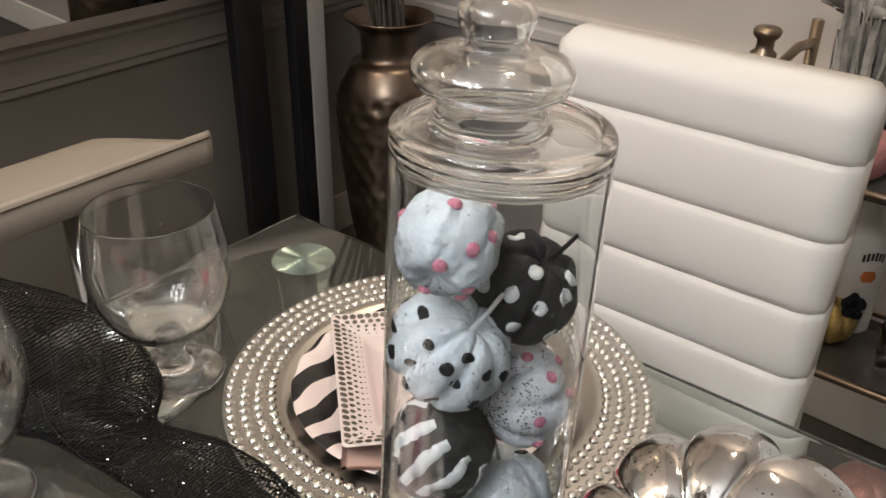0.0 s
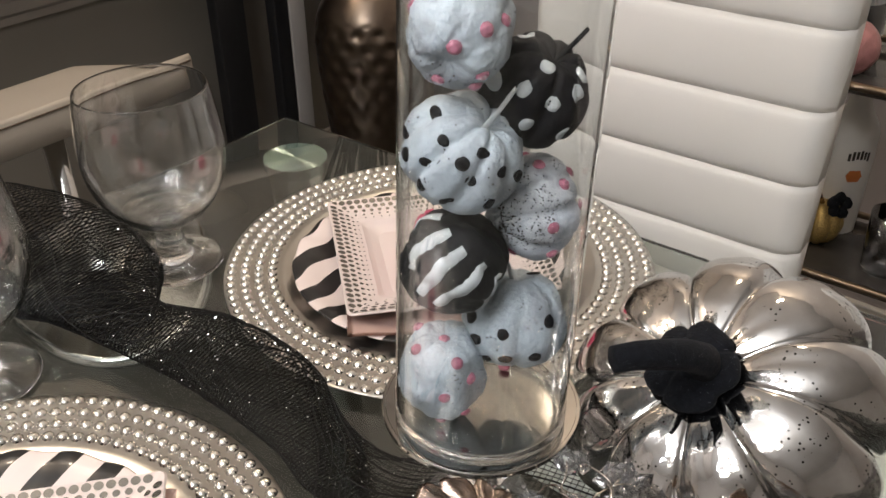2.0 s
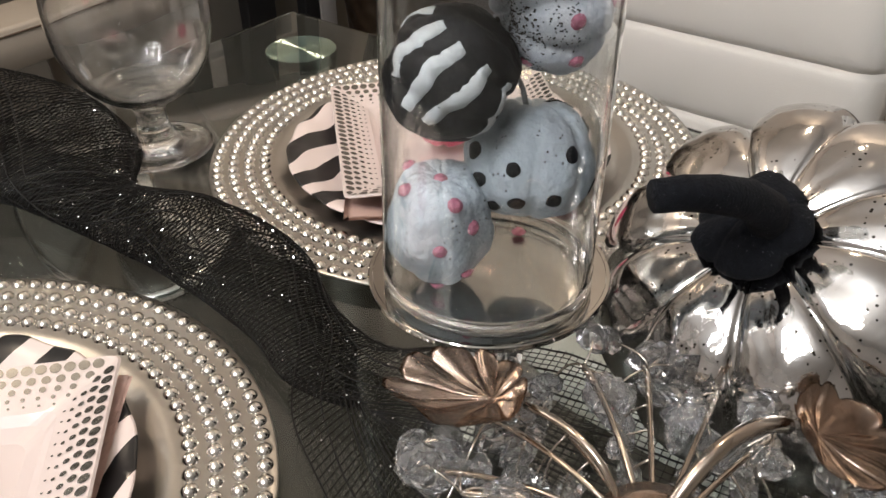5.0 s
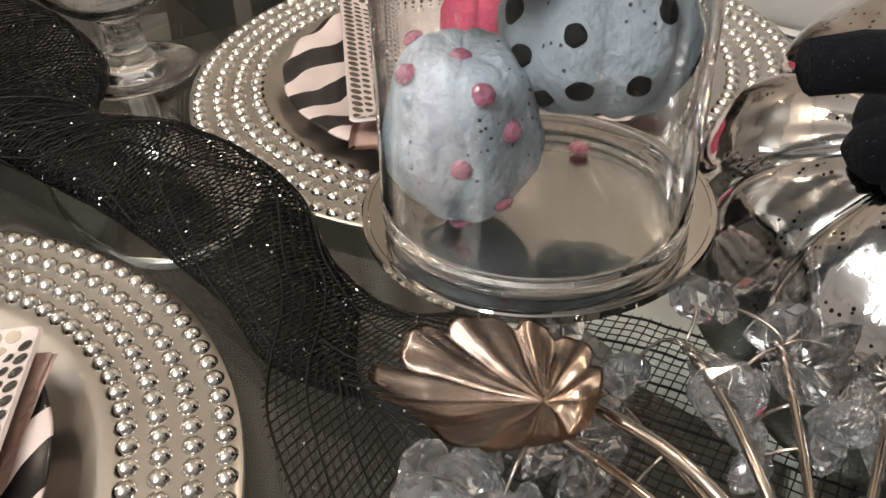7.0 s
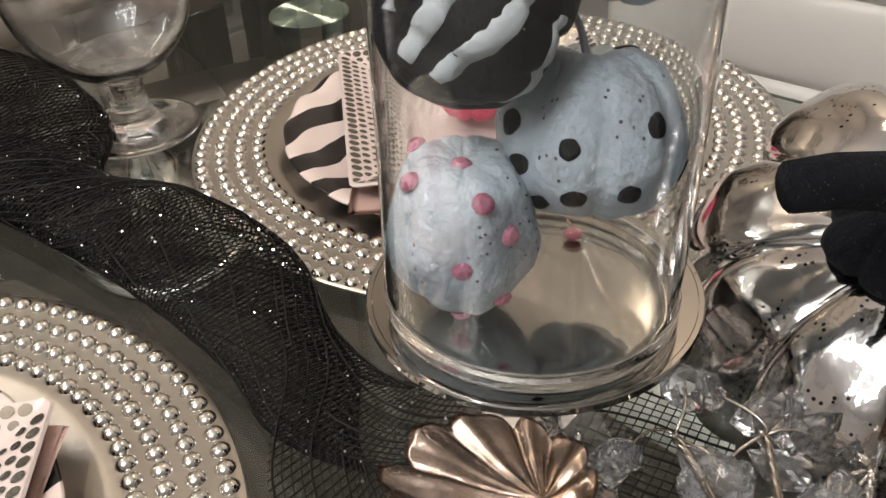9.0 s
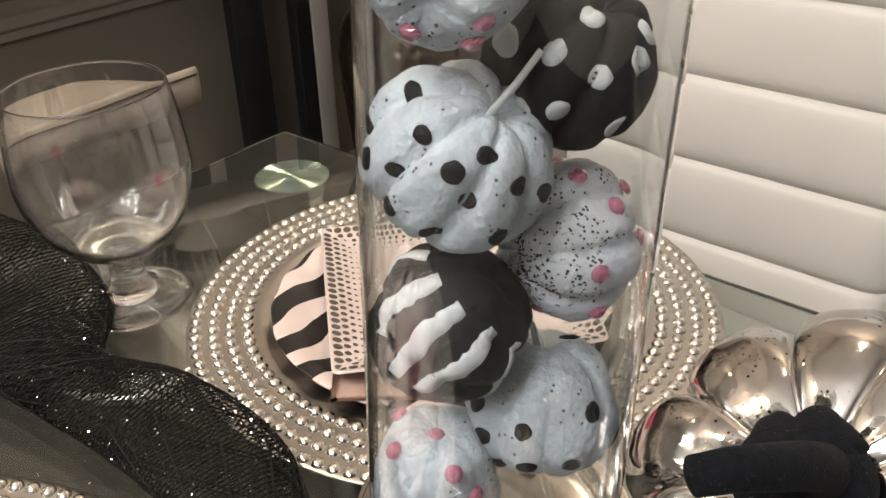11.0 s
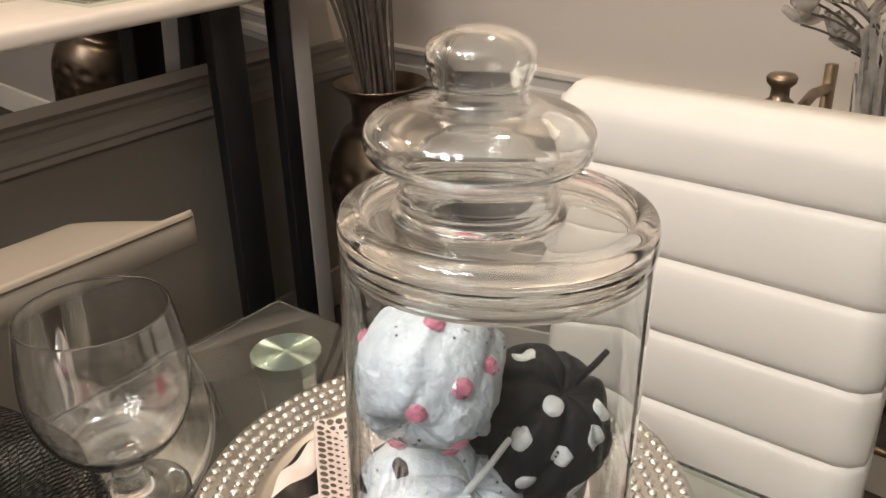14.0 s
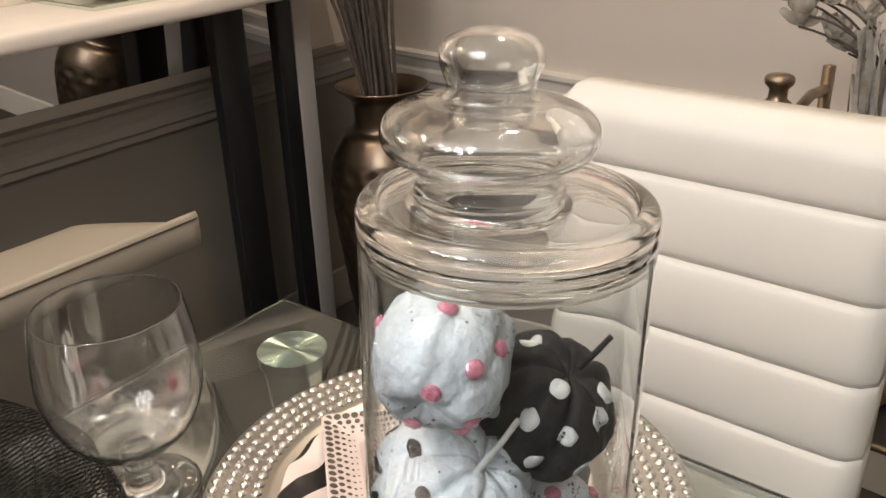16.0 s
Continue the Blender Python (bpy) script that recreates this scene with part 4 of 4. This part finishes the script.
def wrapped_wire(pts, r):
    """Thin wire coiled round the end of a stem."""
    line = []
    for i in range(len(pts) * 16):
        t = i / (len(pts) * 16 - 1) * (len(pts) - 1)
        k = min(int(t), len(pts) - 2)
        p = pts[k].lerp(pts[k + 1], t - k)
        d = (pts[k + 1] - pts[k]).normalized()
        s = d.orthogonal().normalized()
        a = i * 1.5
        line.append(p + (s * math.cos(a) + d.cross(s) * math.sin(a)) * r)
    return tube(line, 0.00026, 4)


for az, r, z in ((176, 0.076, 0.056), (158, 0.060, 0.070), (146, 0.086, 0.050), (128, 0.074, 0.066), (112, 0.092, 0.056), (97, 0.080, 0.070), (80, 0.084, 0.066), (62, 0.088, 0.058), (44, 0.072, 0.064), (22, 0.086, 0.050),
                 (2, 0.070, 0.060), (338, 0.074, 0.048), (300, 0.064, 0.046), (250, 0.058, 0.05), (216, 0.064, 0.048), (196, 0.070, 0.046)):
    a = radians(az)
    end = Vector((r * math.cos(a), r * math.sin(a), z))
    start = Vector((0.011 * math.cos(a), 0.011 * math.sin(a), 0.0725))
    pts = arc(start, (start + end) / 2 + Vector((0, 0, rng.uniform(0.004, 0.016))), end)
    part("stem", tube(pts, 0.0011, 8), M["champagne_wire"], spray, "champagne metal wire stem")
    part("coil", wrapped_wire(pts[11:], 0.0012), M["silver_wire"], spray, "fine wire coiled round the stem")
    for k in range(5):
        q = end + Vector((rng.uniform(-0.017, 0.017), rng.uniform(-0.017, 0.017), rng.uniform(-0.013, 0.007)))
        bead(q, rng.uniform(0.0055, 0.0082))
        loop = arc(end, (end + q) / 2 + Vector((rng.uniform(-0.01, 0.01), rng.uniform(-0.01, 0.01), 0.006)), q, 8)
        part("wire", tube(loop, 0.0005, 5), M["silver_wire"], spray)
    side = Vector((-math.sin(a), math.cos(a), 0)) * rng.uniform(-0.014, 0.014)
    for share in (rng.uniform(0.3, 0.4), rng.uniform(0.5, 0.6), rng.uniform(0.7, 0.8)):
        p = pts[int(share * 16)]
        q = p + side * rng.uniform(0.6, 1.2) + Vector((0, 0, rng.uniform(-0.022, -0.008)))
        bead(q, rng.uniform(0.0040, 0.0062))
        part("wire", tube(arc(p, (p + q) / 2 + side * 0.6, q, 8), 0.0005, 5), M["silver_wire"], spray)


def leaf_at(root, tip, side, size, width, droop, thick, high, start):
    root, x = Vector(root) - HUB, Vector(tip).normalized()
    y = Vector(side)
    y = (y - x * y.dot(x)).normalized()
    z = x.cross(y)
    m = Matrix(((x.x, y.x, z.x, root.x), (x.y, y.y, z.y, root.y), (x.z, y.z, z.z, root.z), (0, 0, 0, 1)))
    part("leaf", leaf_bm(size, width, droop), M["gold"], spray, "veined champagne metal leaf", m)
    part("stem", tube(arc(start, root * 0.35 + Vector((0, 0, high)), root), thick, 12), M["champagne_wire"], spray, "arched champagne metal stem")


leaf_at((0.0255, 0.2115, 0.834), (-0.97, 0.22, 0.03), (-0.2, -0.97, 0.05), 0.0475, 0.0195, 0.001, 0.0014, 0.070, (-0.008, 0.010, 0.0725))
leaf_at((0.1085, 0.2030, 0.832), (0.95, -0.22, -0.20), (0.2, 0.97, 0.05), 0.041, 0.0195, 0.006, 0.0027, 0.085, (0, 0, 0.079))


# ---- chair ----
CH = Vector((0.118, 0.806, 0))
chair = thing("dining_chair", frame_at((CH.x, CH.y), U), "white leather dining chair with a channelled high back", "chair")
W_CH, TOP = 0.283, 0.965


SEAM = 0.0695
z = TOP
k = 0
while z > 0.46:
    h = SEAM if k else 0.061
    z -= h
    bm = bmesh.new()
    n, cols = 10, []
    for i in range(29):
        s = i / 28
        edge = min(s, 1 - s) * W_CH
        round_off = max(0.0, 1 - edge / 0.02)
        col = []
        for j in range(n + 1):
            t = j / n
            puff = 0.006 * max(0.0, math.sin(math.pi * t)) ** 0.45
            y = -0.019 - puff + 0.014 * round_off ** 2
            zz = h * t
            if k == 0:
                drop = 0.012 * max(0.0, 1 - edge / 0.016) ** 2
                y = -0.019 - 0.006 * min(1, math.sin(math.pi * min(0.5, t)) ** 0.45) + 0.02 * max(0.0, (t - 0.6) / 0.4) ** 2 + 0.014 * round_off ** 2
                zz = min(zz, h - drop)
            wr = 0.0006 * noise.noise(Vector((s * 9, k * 3 + t * 2, 1)))
            col.append(bm.verts.new((s * W_CH, y + wr, zz)))
        for y, t in ((0.022, 1), (0.022, 0)):
            col.append(bm.verts.new((s * W_CH, y, col[n].co.z if t else 0)))
        cols.append(col)
    m = n + 3
    for a, b in zip(cols, cols[1:]):
        for j in range(m):
            bm.faces.new((a[j], b[j], b[(j + 1) % m], a[(j + 1) % m]))
    bm.faces.new(cols[0])
    bm.faces.new(cols[-1][::-1])
    part("channel", bm, M["leather"], chair, "padded white leather channel", Matrix.Translation((0, 0, z)))
    k += 1
part("seat", box(W_CH, 0.20, 0.07, 0.026, at=(W_CH / 2, -0.12, 0.43), segments=4), M["leather"], chair, "padded white leather seat")
for x, y in ((0.02, -0.20), (W_CH - 0.02, -0.20), (0.02, 0.0), (W_CH - 0.02, 0.0)):
    part("leg", tube([(x, y, 0), (x, y, 0.40)], 0.011), M["chrome"], chair, "chrome leg")

tagged(chair, group="dining chairs")
second = copy_thing(chair, frame_at((CH.x + U.x * 0.372, CH.y + U.y * 0.372), U))

# ---- stool ----
stool = thing("counter_stool", frame_at((-0.36, 1.285), (0.616, 0.788, 0)), "cream leather swivel stool with a chrome column", "stool")
bm = bmesh.new()
prof = [(0.006, 0.602), (0.0, 0.606), (-0.003, 0.63), (-0.002, 0.655), (0.003, 0.660), (0.009, 0.657), (0.013, 0.640), (0.022, 0.632), (0.05, 0.630), (0.12, 0.632), (0.165, 0.634), (0.182, 0.628), (0.186, 0.612), (0.175, 0.600), (0.06, 0.598)]
rows = []
for i in range(33):
    s = i / 32
    edge = max(0.0, 1 - (1 - s) * 0.46 / 0.10)
    rows.append([bm.verts.new((-0.46 + 0.46 * s, y * (1 - (0.80 * edge ** 1.15 if y > 0.03 else 0)), zz)) for y, zz in prof])
for a, b in zip(rows, rows[1:]):
    for j in range(len(prof)):
        q = (j + 1) % len(prof)
        bm.faces.new((a[j], b[j], b[q], a[q]))
bm.faces.new(rows[0])
bm.faces.new(rows[-1][::-1])
part("seat", bm, M["cream"], stool, "cream leather seat with a raised front lip")
part("piping", tube([(-0.46, -0.0032, 0.6505), (-0.23, -0.0032, 0.6505), (-0.003, -0.0030, 0.6505)], 0.0013, 8), M["piping"], stool, "thin brown piping along the lip")
part("column", lathe([(0, 0), (0.17, 0), (0.172, 0.006), (0.16, 0.012), (0.05, 0.022), (0.024, 0.04), (0.023, 0.30), (0.017, 0.31), (0.017, 0.60), (0, 0.60)], 48), M["chrome"], stool, "chrome column on a round base", Matrix.Translation((-0.205, 0.09, 0)))
ringpts = [(-0.205 + 0.11 * math.cos(a), 0.09 + 0.11 * math.sin(a), 0.26) for a in (k * math.tau / 40 for k in range(41))]
part("footrest", tube(ringpts, 0.008), M["chrome"], stool, "chrome footrest ring")

# ---- console ----
NRM = Vector((inL.x, inL.y, 0))
console = thing("console_table", along(CORNER, AY, inL, 0), "white topped console table with black legs", "console table")
part("top", box(1.9, 0.25, 0.034, 0.012, at=(1.05, 0.128, 0.900), segments=3), M["console_white"], console, "white lacquered top with a rounded edge")
for x in (0.479, 1.78):
    part("front_leg", box(0.079, 0.030, 0.883, 0.003, at=(x, 0.1, 0.4415)), M["console_black"], console, "black lacquered leg")
for x in (0.3305, 1.63):
    part("front_leg", box(0.044, 0.030, 0.883, 0.003, at=(x, 0.1, 0.4415)), M["console_black"], console, "narrow black lacquered leg")
for x in (0.2815, 1.58):
    part("side_panel", box(0.050, 0.032, 0.883, 0.003, at=(x, 0.1, 0.4415)), M["post_paint"], console, "pale grey lacquered side post")

tray = solid("mirror_tray", box(0.64, 0.19, 0.008, 0.002, at=(0, 0, 0.004)), M["tray"], "rectangular mirror tray on the console", "tray", along(CORNER, AY, inL, 0.917) @ Matrix.Translation((0.50, 0.108, 0)))
dish = thing("bowl", along(CORNER, AY, inL, 0.925) @ Matrix.Translation((0.60, 0.10, 0)), "white round footed bowl on the mirror tray", "bowl")
part("body", lathe(smooth_profile([(0, 0.0), (0.066, 0.0), (0.070, 0.004), (0.066, 0.010), (0.050, 0.016), (0.046, 0.024), (0.075, 0.045), (0.095, 0.08), (0.093, 0.081), (0.070, 0.05), (0, 0.035)], 4), 48), M["console_white"], dish)
mirror = thing("wall_mirror", along(CORNER, AY, inL, 0), "large mirror panel on the wall above the chair rail", "mirror")
part("pane", box(3.0, 0.006, 1.2, 0.001, at=(1.75, 0.004, RAIL + 0.05 + 0.62)), M["mirror"], mirror)

# ---- floor vase ----
vase = thing("floor_vase", pose(-0.107, 1.86, 0) @ Matrix.Diagonal((1, 1, 1.065, 1)), "tall hammered bronze floor vase in the room corner", "vase")
bm = lathe(smooth_profile([(0, 0.0), (0.07, 0.0), (0.078, 0.012), (0.085, 0.10), (0.108, 0.28), (0.122, 0.42), (0.118, 0.50), (0.090, 0.555), (0.066, 0.575), (0.064, 0.605), (0.070, 0.63), (0.095, 0.650), (0.097, 0.654), (0.092, 0.653), (0.066, 0.632), (0.058, 0.60), (0.055, 0.50), (0, 0.48)], 16), 144)
for v in bm.verts:
    r = math.hypot(v.co.x, v.co.y)
    if 0.03 < v.co.z < 0.515 and r > 0.06:
        a = math.atan2(v.co.y, v.co.x) * 16 / math.tau
        row = v.co.z / 0.030
        cell = Vector(((a + 0.5 * (int(row) % 2)) % 1 - 0.5, row % 1 - 0.5))
        v.co.xy *= 1 - 0.045 * math.exp(-(cell.x / 0.26) ** 2 - (cell.y / 0.34) ** 2)
part("body", bm, M["bronze"], vase)
rng = random.Random(3)
for k in range(34):
    a = rng.uniform(0, math.tau)
    r = rng.uniform(0.005, 0.04)
    lean = Vector((rng.uniform(-0.21, 0.05), rng.uniform(-0.08, 0.08), 0))
    p = Vector((r * math.cos(a), r * math.sin(a), 0.5))
    part("twig", tube([p + lean * (t * 0.9) * (0.5 + t) + Vector((0.006 * noise.noise(Vector((k, t * 4, 0))), 0, 0.75 * t)) for t in (0, 0.2, 0.4, 0.6, 0.8, 1.0)], lambda t: 0.0048 - 0.0022 * t, 6), M["twig"], vase, "dry dark twig")


# ---- bar cart ----
CA = Vector((0.407, 1.07, 0))
cart = thing("bar_cart", frame_at((CA.x, CA.y), U), "antique brass bar cart with glass shelves", "bar cart")
for x, y in ((0, 0), (0, 0.21), (0.62, 0), (0.62, 0.21)):
    post = part("post", tube([(x, y, 0.03), (x, y, 0.862)], 0.0085, 14), M["antique"], cart)
    if y == 0:
        part("finial", lathe([(0, 0.855), (0.016, 0.855), (0.0165, 0.862), (0.011, 0.866), (0.0105, 0.878), (0.0165, 0.884), (0.0175, 0.890), (0.015, 0.8935), (0, 0.895)], 24), M["antique"], post, "turned brass finial", Matrix.Translation((x, y, 0)))
    part("caster", lathe([(0, 0), (0.012, 0), (0.018, 0.012), (0.012, 0.026), (0, 0.03)], 16), M["antique"], post, "", Matrix.Translation((x, y, 0)))
for z in (0.716, 0.440, 0.16):
    for a, b in (((0, 0), (0.62, 0)), ((0, 0.21), (0.62, 0.21)), ((0, 0), (0, 0.21)), ((0.62, 0), (0.62, 0.21))):
        part("rail", tube([(*a, z), (*b, z)], 0.0055, 10), M["antique"], cart)
    part("shelf", box(0.605, 0.195, 0.006, 0.001, at=(0.31, 0.105, z - 0.010)), M["dark_glass"], cart, "smoked glass shelf")
part("handle", tube([(0, 0, 0.80), (0, 0.07, 0.828), (0, 0.14, 0.838), (0, 0.21, 0.83)], 0.007, 10), M["antique"], cart)


def on_cart(s, d, z):
    p = CA + U * s + N * d
    return pose(p.x, p.y, z)


SH1, SH2, SH3 = 0.7095, 0.4335, 0.1535
bottle = thing("bottle", on_cart(0.145, 0.172, SH2), "white frosted bottle with dark lettering on the cart", "bottle")
part("glass", lathe(smooth_profile([(0, 0.0), (0.034, 0.0), (0.037, 0.006), (0.037, 0.140), (0.034, 0.165), (0.020, 0.190), (0.0145, 0.205), (0.0135, 0.225), (0, 0.225)], 4), 40), M["bottle_white"], bottle)
for k in range(6):
    a = -1.95 + k * 0.15
    m = Matrix.Rotation(a, 4, "Z") @ Matrix.Translation((0.0374, 0, 0.128 + 0.004 * math.sin(k * 0.6)))
    part("print_bar", box(0.0006, 0.0038, 0.012 + 0.002 * (k % 2), 0.0002), M["ink"], bottle, "dark bar of lettering", m)
part("print_fruit", lathe([(0, -0.012), (0.008, -0.009), (0.012, 0), (0.008, 0.009), (0, 0.012)], 14), M["orange"], bottle, "orange printed shape", Matrix.Rotation(-1.6, 4, "Z") @ Matrix.Translation((0.0362, 0, 0.098)) @ Matrix.Diagonal((0.15, 1, 1, 1)))

gp = thing("gold_pumpkin", on_cart(0.140, 0.105, SH2 + 0.033), "gold glitter pumpkin with a dark bow on the cart", "decorative pumpkin")
gshape = Shape(0.037, 0.036, 9, 0.16, 21.0, 0.03, 0.2, True)
part("body", gshape.mesh(100, 40), M["gold_glitter"], gp)
part("stem", tube([(0, 0, 0.030), (-0.006, 0, 0.042), (-0.016, 0, 0.048), (-0.026, 0.002, 0.046)], 0.005, 10), M["gold"], gp, "curled gold stem")
for a in (0.3, 1.5, 2.7, 3.9, 5.1):
    part("bow_loop", lathe([(0, -0.010), (0.008, -0.005), (0.009, 0.002), (0.004, 0.009), (0, 0.010)], 10), M["velvet"], gp, "dark velvet bow loop", Matrix.Translation((0.016 + 0.010 * math.cos(a), -0.022 + 0.004 * math.sin(a), 0.036 + 0.010 * math.sin(a))))

pb = thing("pink_ornament", on_cart(0.135, 0.060, SH1 + 0.034), "pink faceted foil ball on the cart", "ornament")
bm = bmesh.new()
bmesh.ops.create_icosphere(bm, subdivisions=3, radius=0.036)
for v in bm.verts:
    v.co *= 1 + 0.05 * noise.noise(v.co * 60)
part("ball", bm, M["pink_ball"], pb, smooth=False)
vs = thing("tinsel_vase", on_cart(0.098, 0.150, SH1), "low glass vase with silver strips and clear blossoms on the cart", "vase")
part("cylinder", lathe([(0, 0), (0.052, 0), (0.054, 0.004), (0.055, 0.075), (0.0535, 0.075), (0.0525, 0.006), (0, 0.006)], 40), M["glass"], vs, shadow=False)
rng = random.Random(17)
verts, faces = [], []
for k in range(150):
    a, r = rng.uniform(0, math.tau), 0.050 * math.sqrt(rng.random())
    x, y = r * math.cos(a), r * math.sin(a)
    w, tw = rng.uniform(0.002, 0.0045), rng.uniform(0, math.tau)
    top = rng.uniform(0.15, 0.235)
    base = len(verts)
    for i in range(7):
        t = i / 6
        sx, sy = x + 0.010 * noise.noise(Vector((k, t * 2, 0))) + x * 0.5 * max(0, t - 0.7), y + 0.010 * noise.noise(Vector((k, t * 2, 9)))
        ca, sa = math.cos(tw + t * 1.5), math.sin(tw + t * 1.5)
        verts += [(sx - w * ca, sy - w * sa, 0.008 + top * t), (sx + w * ca, sy + w * sa, 0.008 + top * t)]
    for i in range(6):
        b = base + 2 * i
        faces.append((b, b + 1, b + 3, b + 2))
tagged(part("tinsel", (verts, faces), M["tinsel"], vs, "silver tinsel strips"), kind="stuff")


def blossom(seed):
    """Cupped clear petals round a small heart."""
    pick = random.Random(seed)
    bm = bmesh.new()
    for q in range(6):
        turn = Matrix.Rotation(q * math.tau / 6 + pick.uniform(-0.2, 0.2), 4, "Z") @ Matrix.Rotation(pick.uniform(-0.9, -0.2), 4, "Y")
        grid = []
        for i in range(6):
            t = i / 5
            half = 0.013 * math.sin(math.pi * (0.12 + 0.80 * t)) ** 0.8
            grid.append([bm.verts.new(turn @ Vector((0.004 + 0.028 * t, half * s, 0.006 * s * s + 0.006 * t * t + 0.002 * noise.noise(Vector((q, t * 3, s)))))) for s in (-1, -0.5, 0, 0.5, 1)])
        for a, b in zip(grid, grid[1:]):
            for s in range(4):
                bm.faces.new((a[s], b[s], b[s + 1], a[s + 1]))
    bmesh.ops.solidify(bm, geom=bm.faces[:], thickness=0.0006)
    return bm


for k, (s, d, high) in enumerate(((-0.165, 0.00, 0.252), (-0.132, 0.01, 0.210), (-0.135, -0.02, 0.258), (-0.095, 0.02, 0.198), (-0.085, -0.01, 0.246), (-0.055, 0.02, 0.224), (-0.038, -0.02, 0.258), (0.005, 0.0, 0.205), (0.040, 0.02, 0.242), (-0.11, -0.03, 0.232), (-0.07, 0.03, 0.178), (-0.02, -0.03, 0.190))):
    end = U * s + N * d + Vector((0, 0, high))
    pts = arc((0, 0, 0.12), (end.x * 0.3, end.y * 0.3, high * 0.95), end, 10)
    part("spray_twig", tube(pts, 0.0016, 6), M["twig"], vs)
    m = Matrix.Translation(end) @ Euler((rng.uniform(-0.8, 0.8), rng.uniform(-0.8, 0.8), rng.uniform(0, 3))).to_matrix().to_4x4()
    part("blossom", blossom(k), M["petal"], vs, "pale translucent blossom", m)
o1 = thing("ornament", on_cart(0.215, 0.075, SH3 + 0.050), "white ball ornament with dark beads on the cart", "ornament")
part("ball", Shape(0.046, 0.046, 6, 0.03, 30.0, 0.04, 0.05).mesh(48, 28), M["bottle_white"], o1)
for k in range(9):
    a = rng.uniform(3.4, 6.0)
    e = rng.uniform(0.0, 0.9)
    part("bead", lathe([(0, -0.006), (0.0055, -0.003), (0.006, 0), (0.0055, 0.003), (0, 0.006)], 10), M["ink"], o1, "", Matrix.Translation((0.045 * math.cos(a) * math.cos(e), 0.045 * math.sin(a) * math.cos(e), 0.045 * math.sin(e))))
o2 = thing("ornament", on_cart(0.235, -0.06, 0.06), "dark red foil ball beside the cart", "ornament")
part("ball", Shape(0.058, 0.058, 8, 0.05, 33.0, 0.05, 0.05).mesh(48, 28), M["pink_ball"], o2)
tumbler = thing("tumbler", on_cart(0.245, 0.08, SH2), "small clear glass tumbler on the cart", "glass")
part("wall", lathe([(0, 0), (0.028, 0), (0.030, 0.004), (0.034, 0.09), (0.0328, 0.09), (0.0285, 0.006), (0, 0.006)], 32), M["goblet"], tumbler, shadow=False)
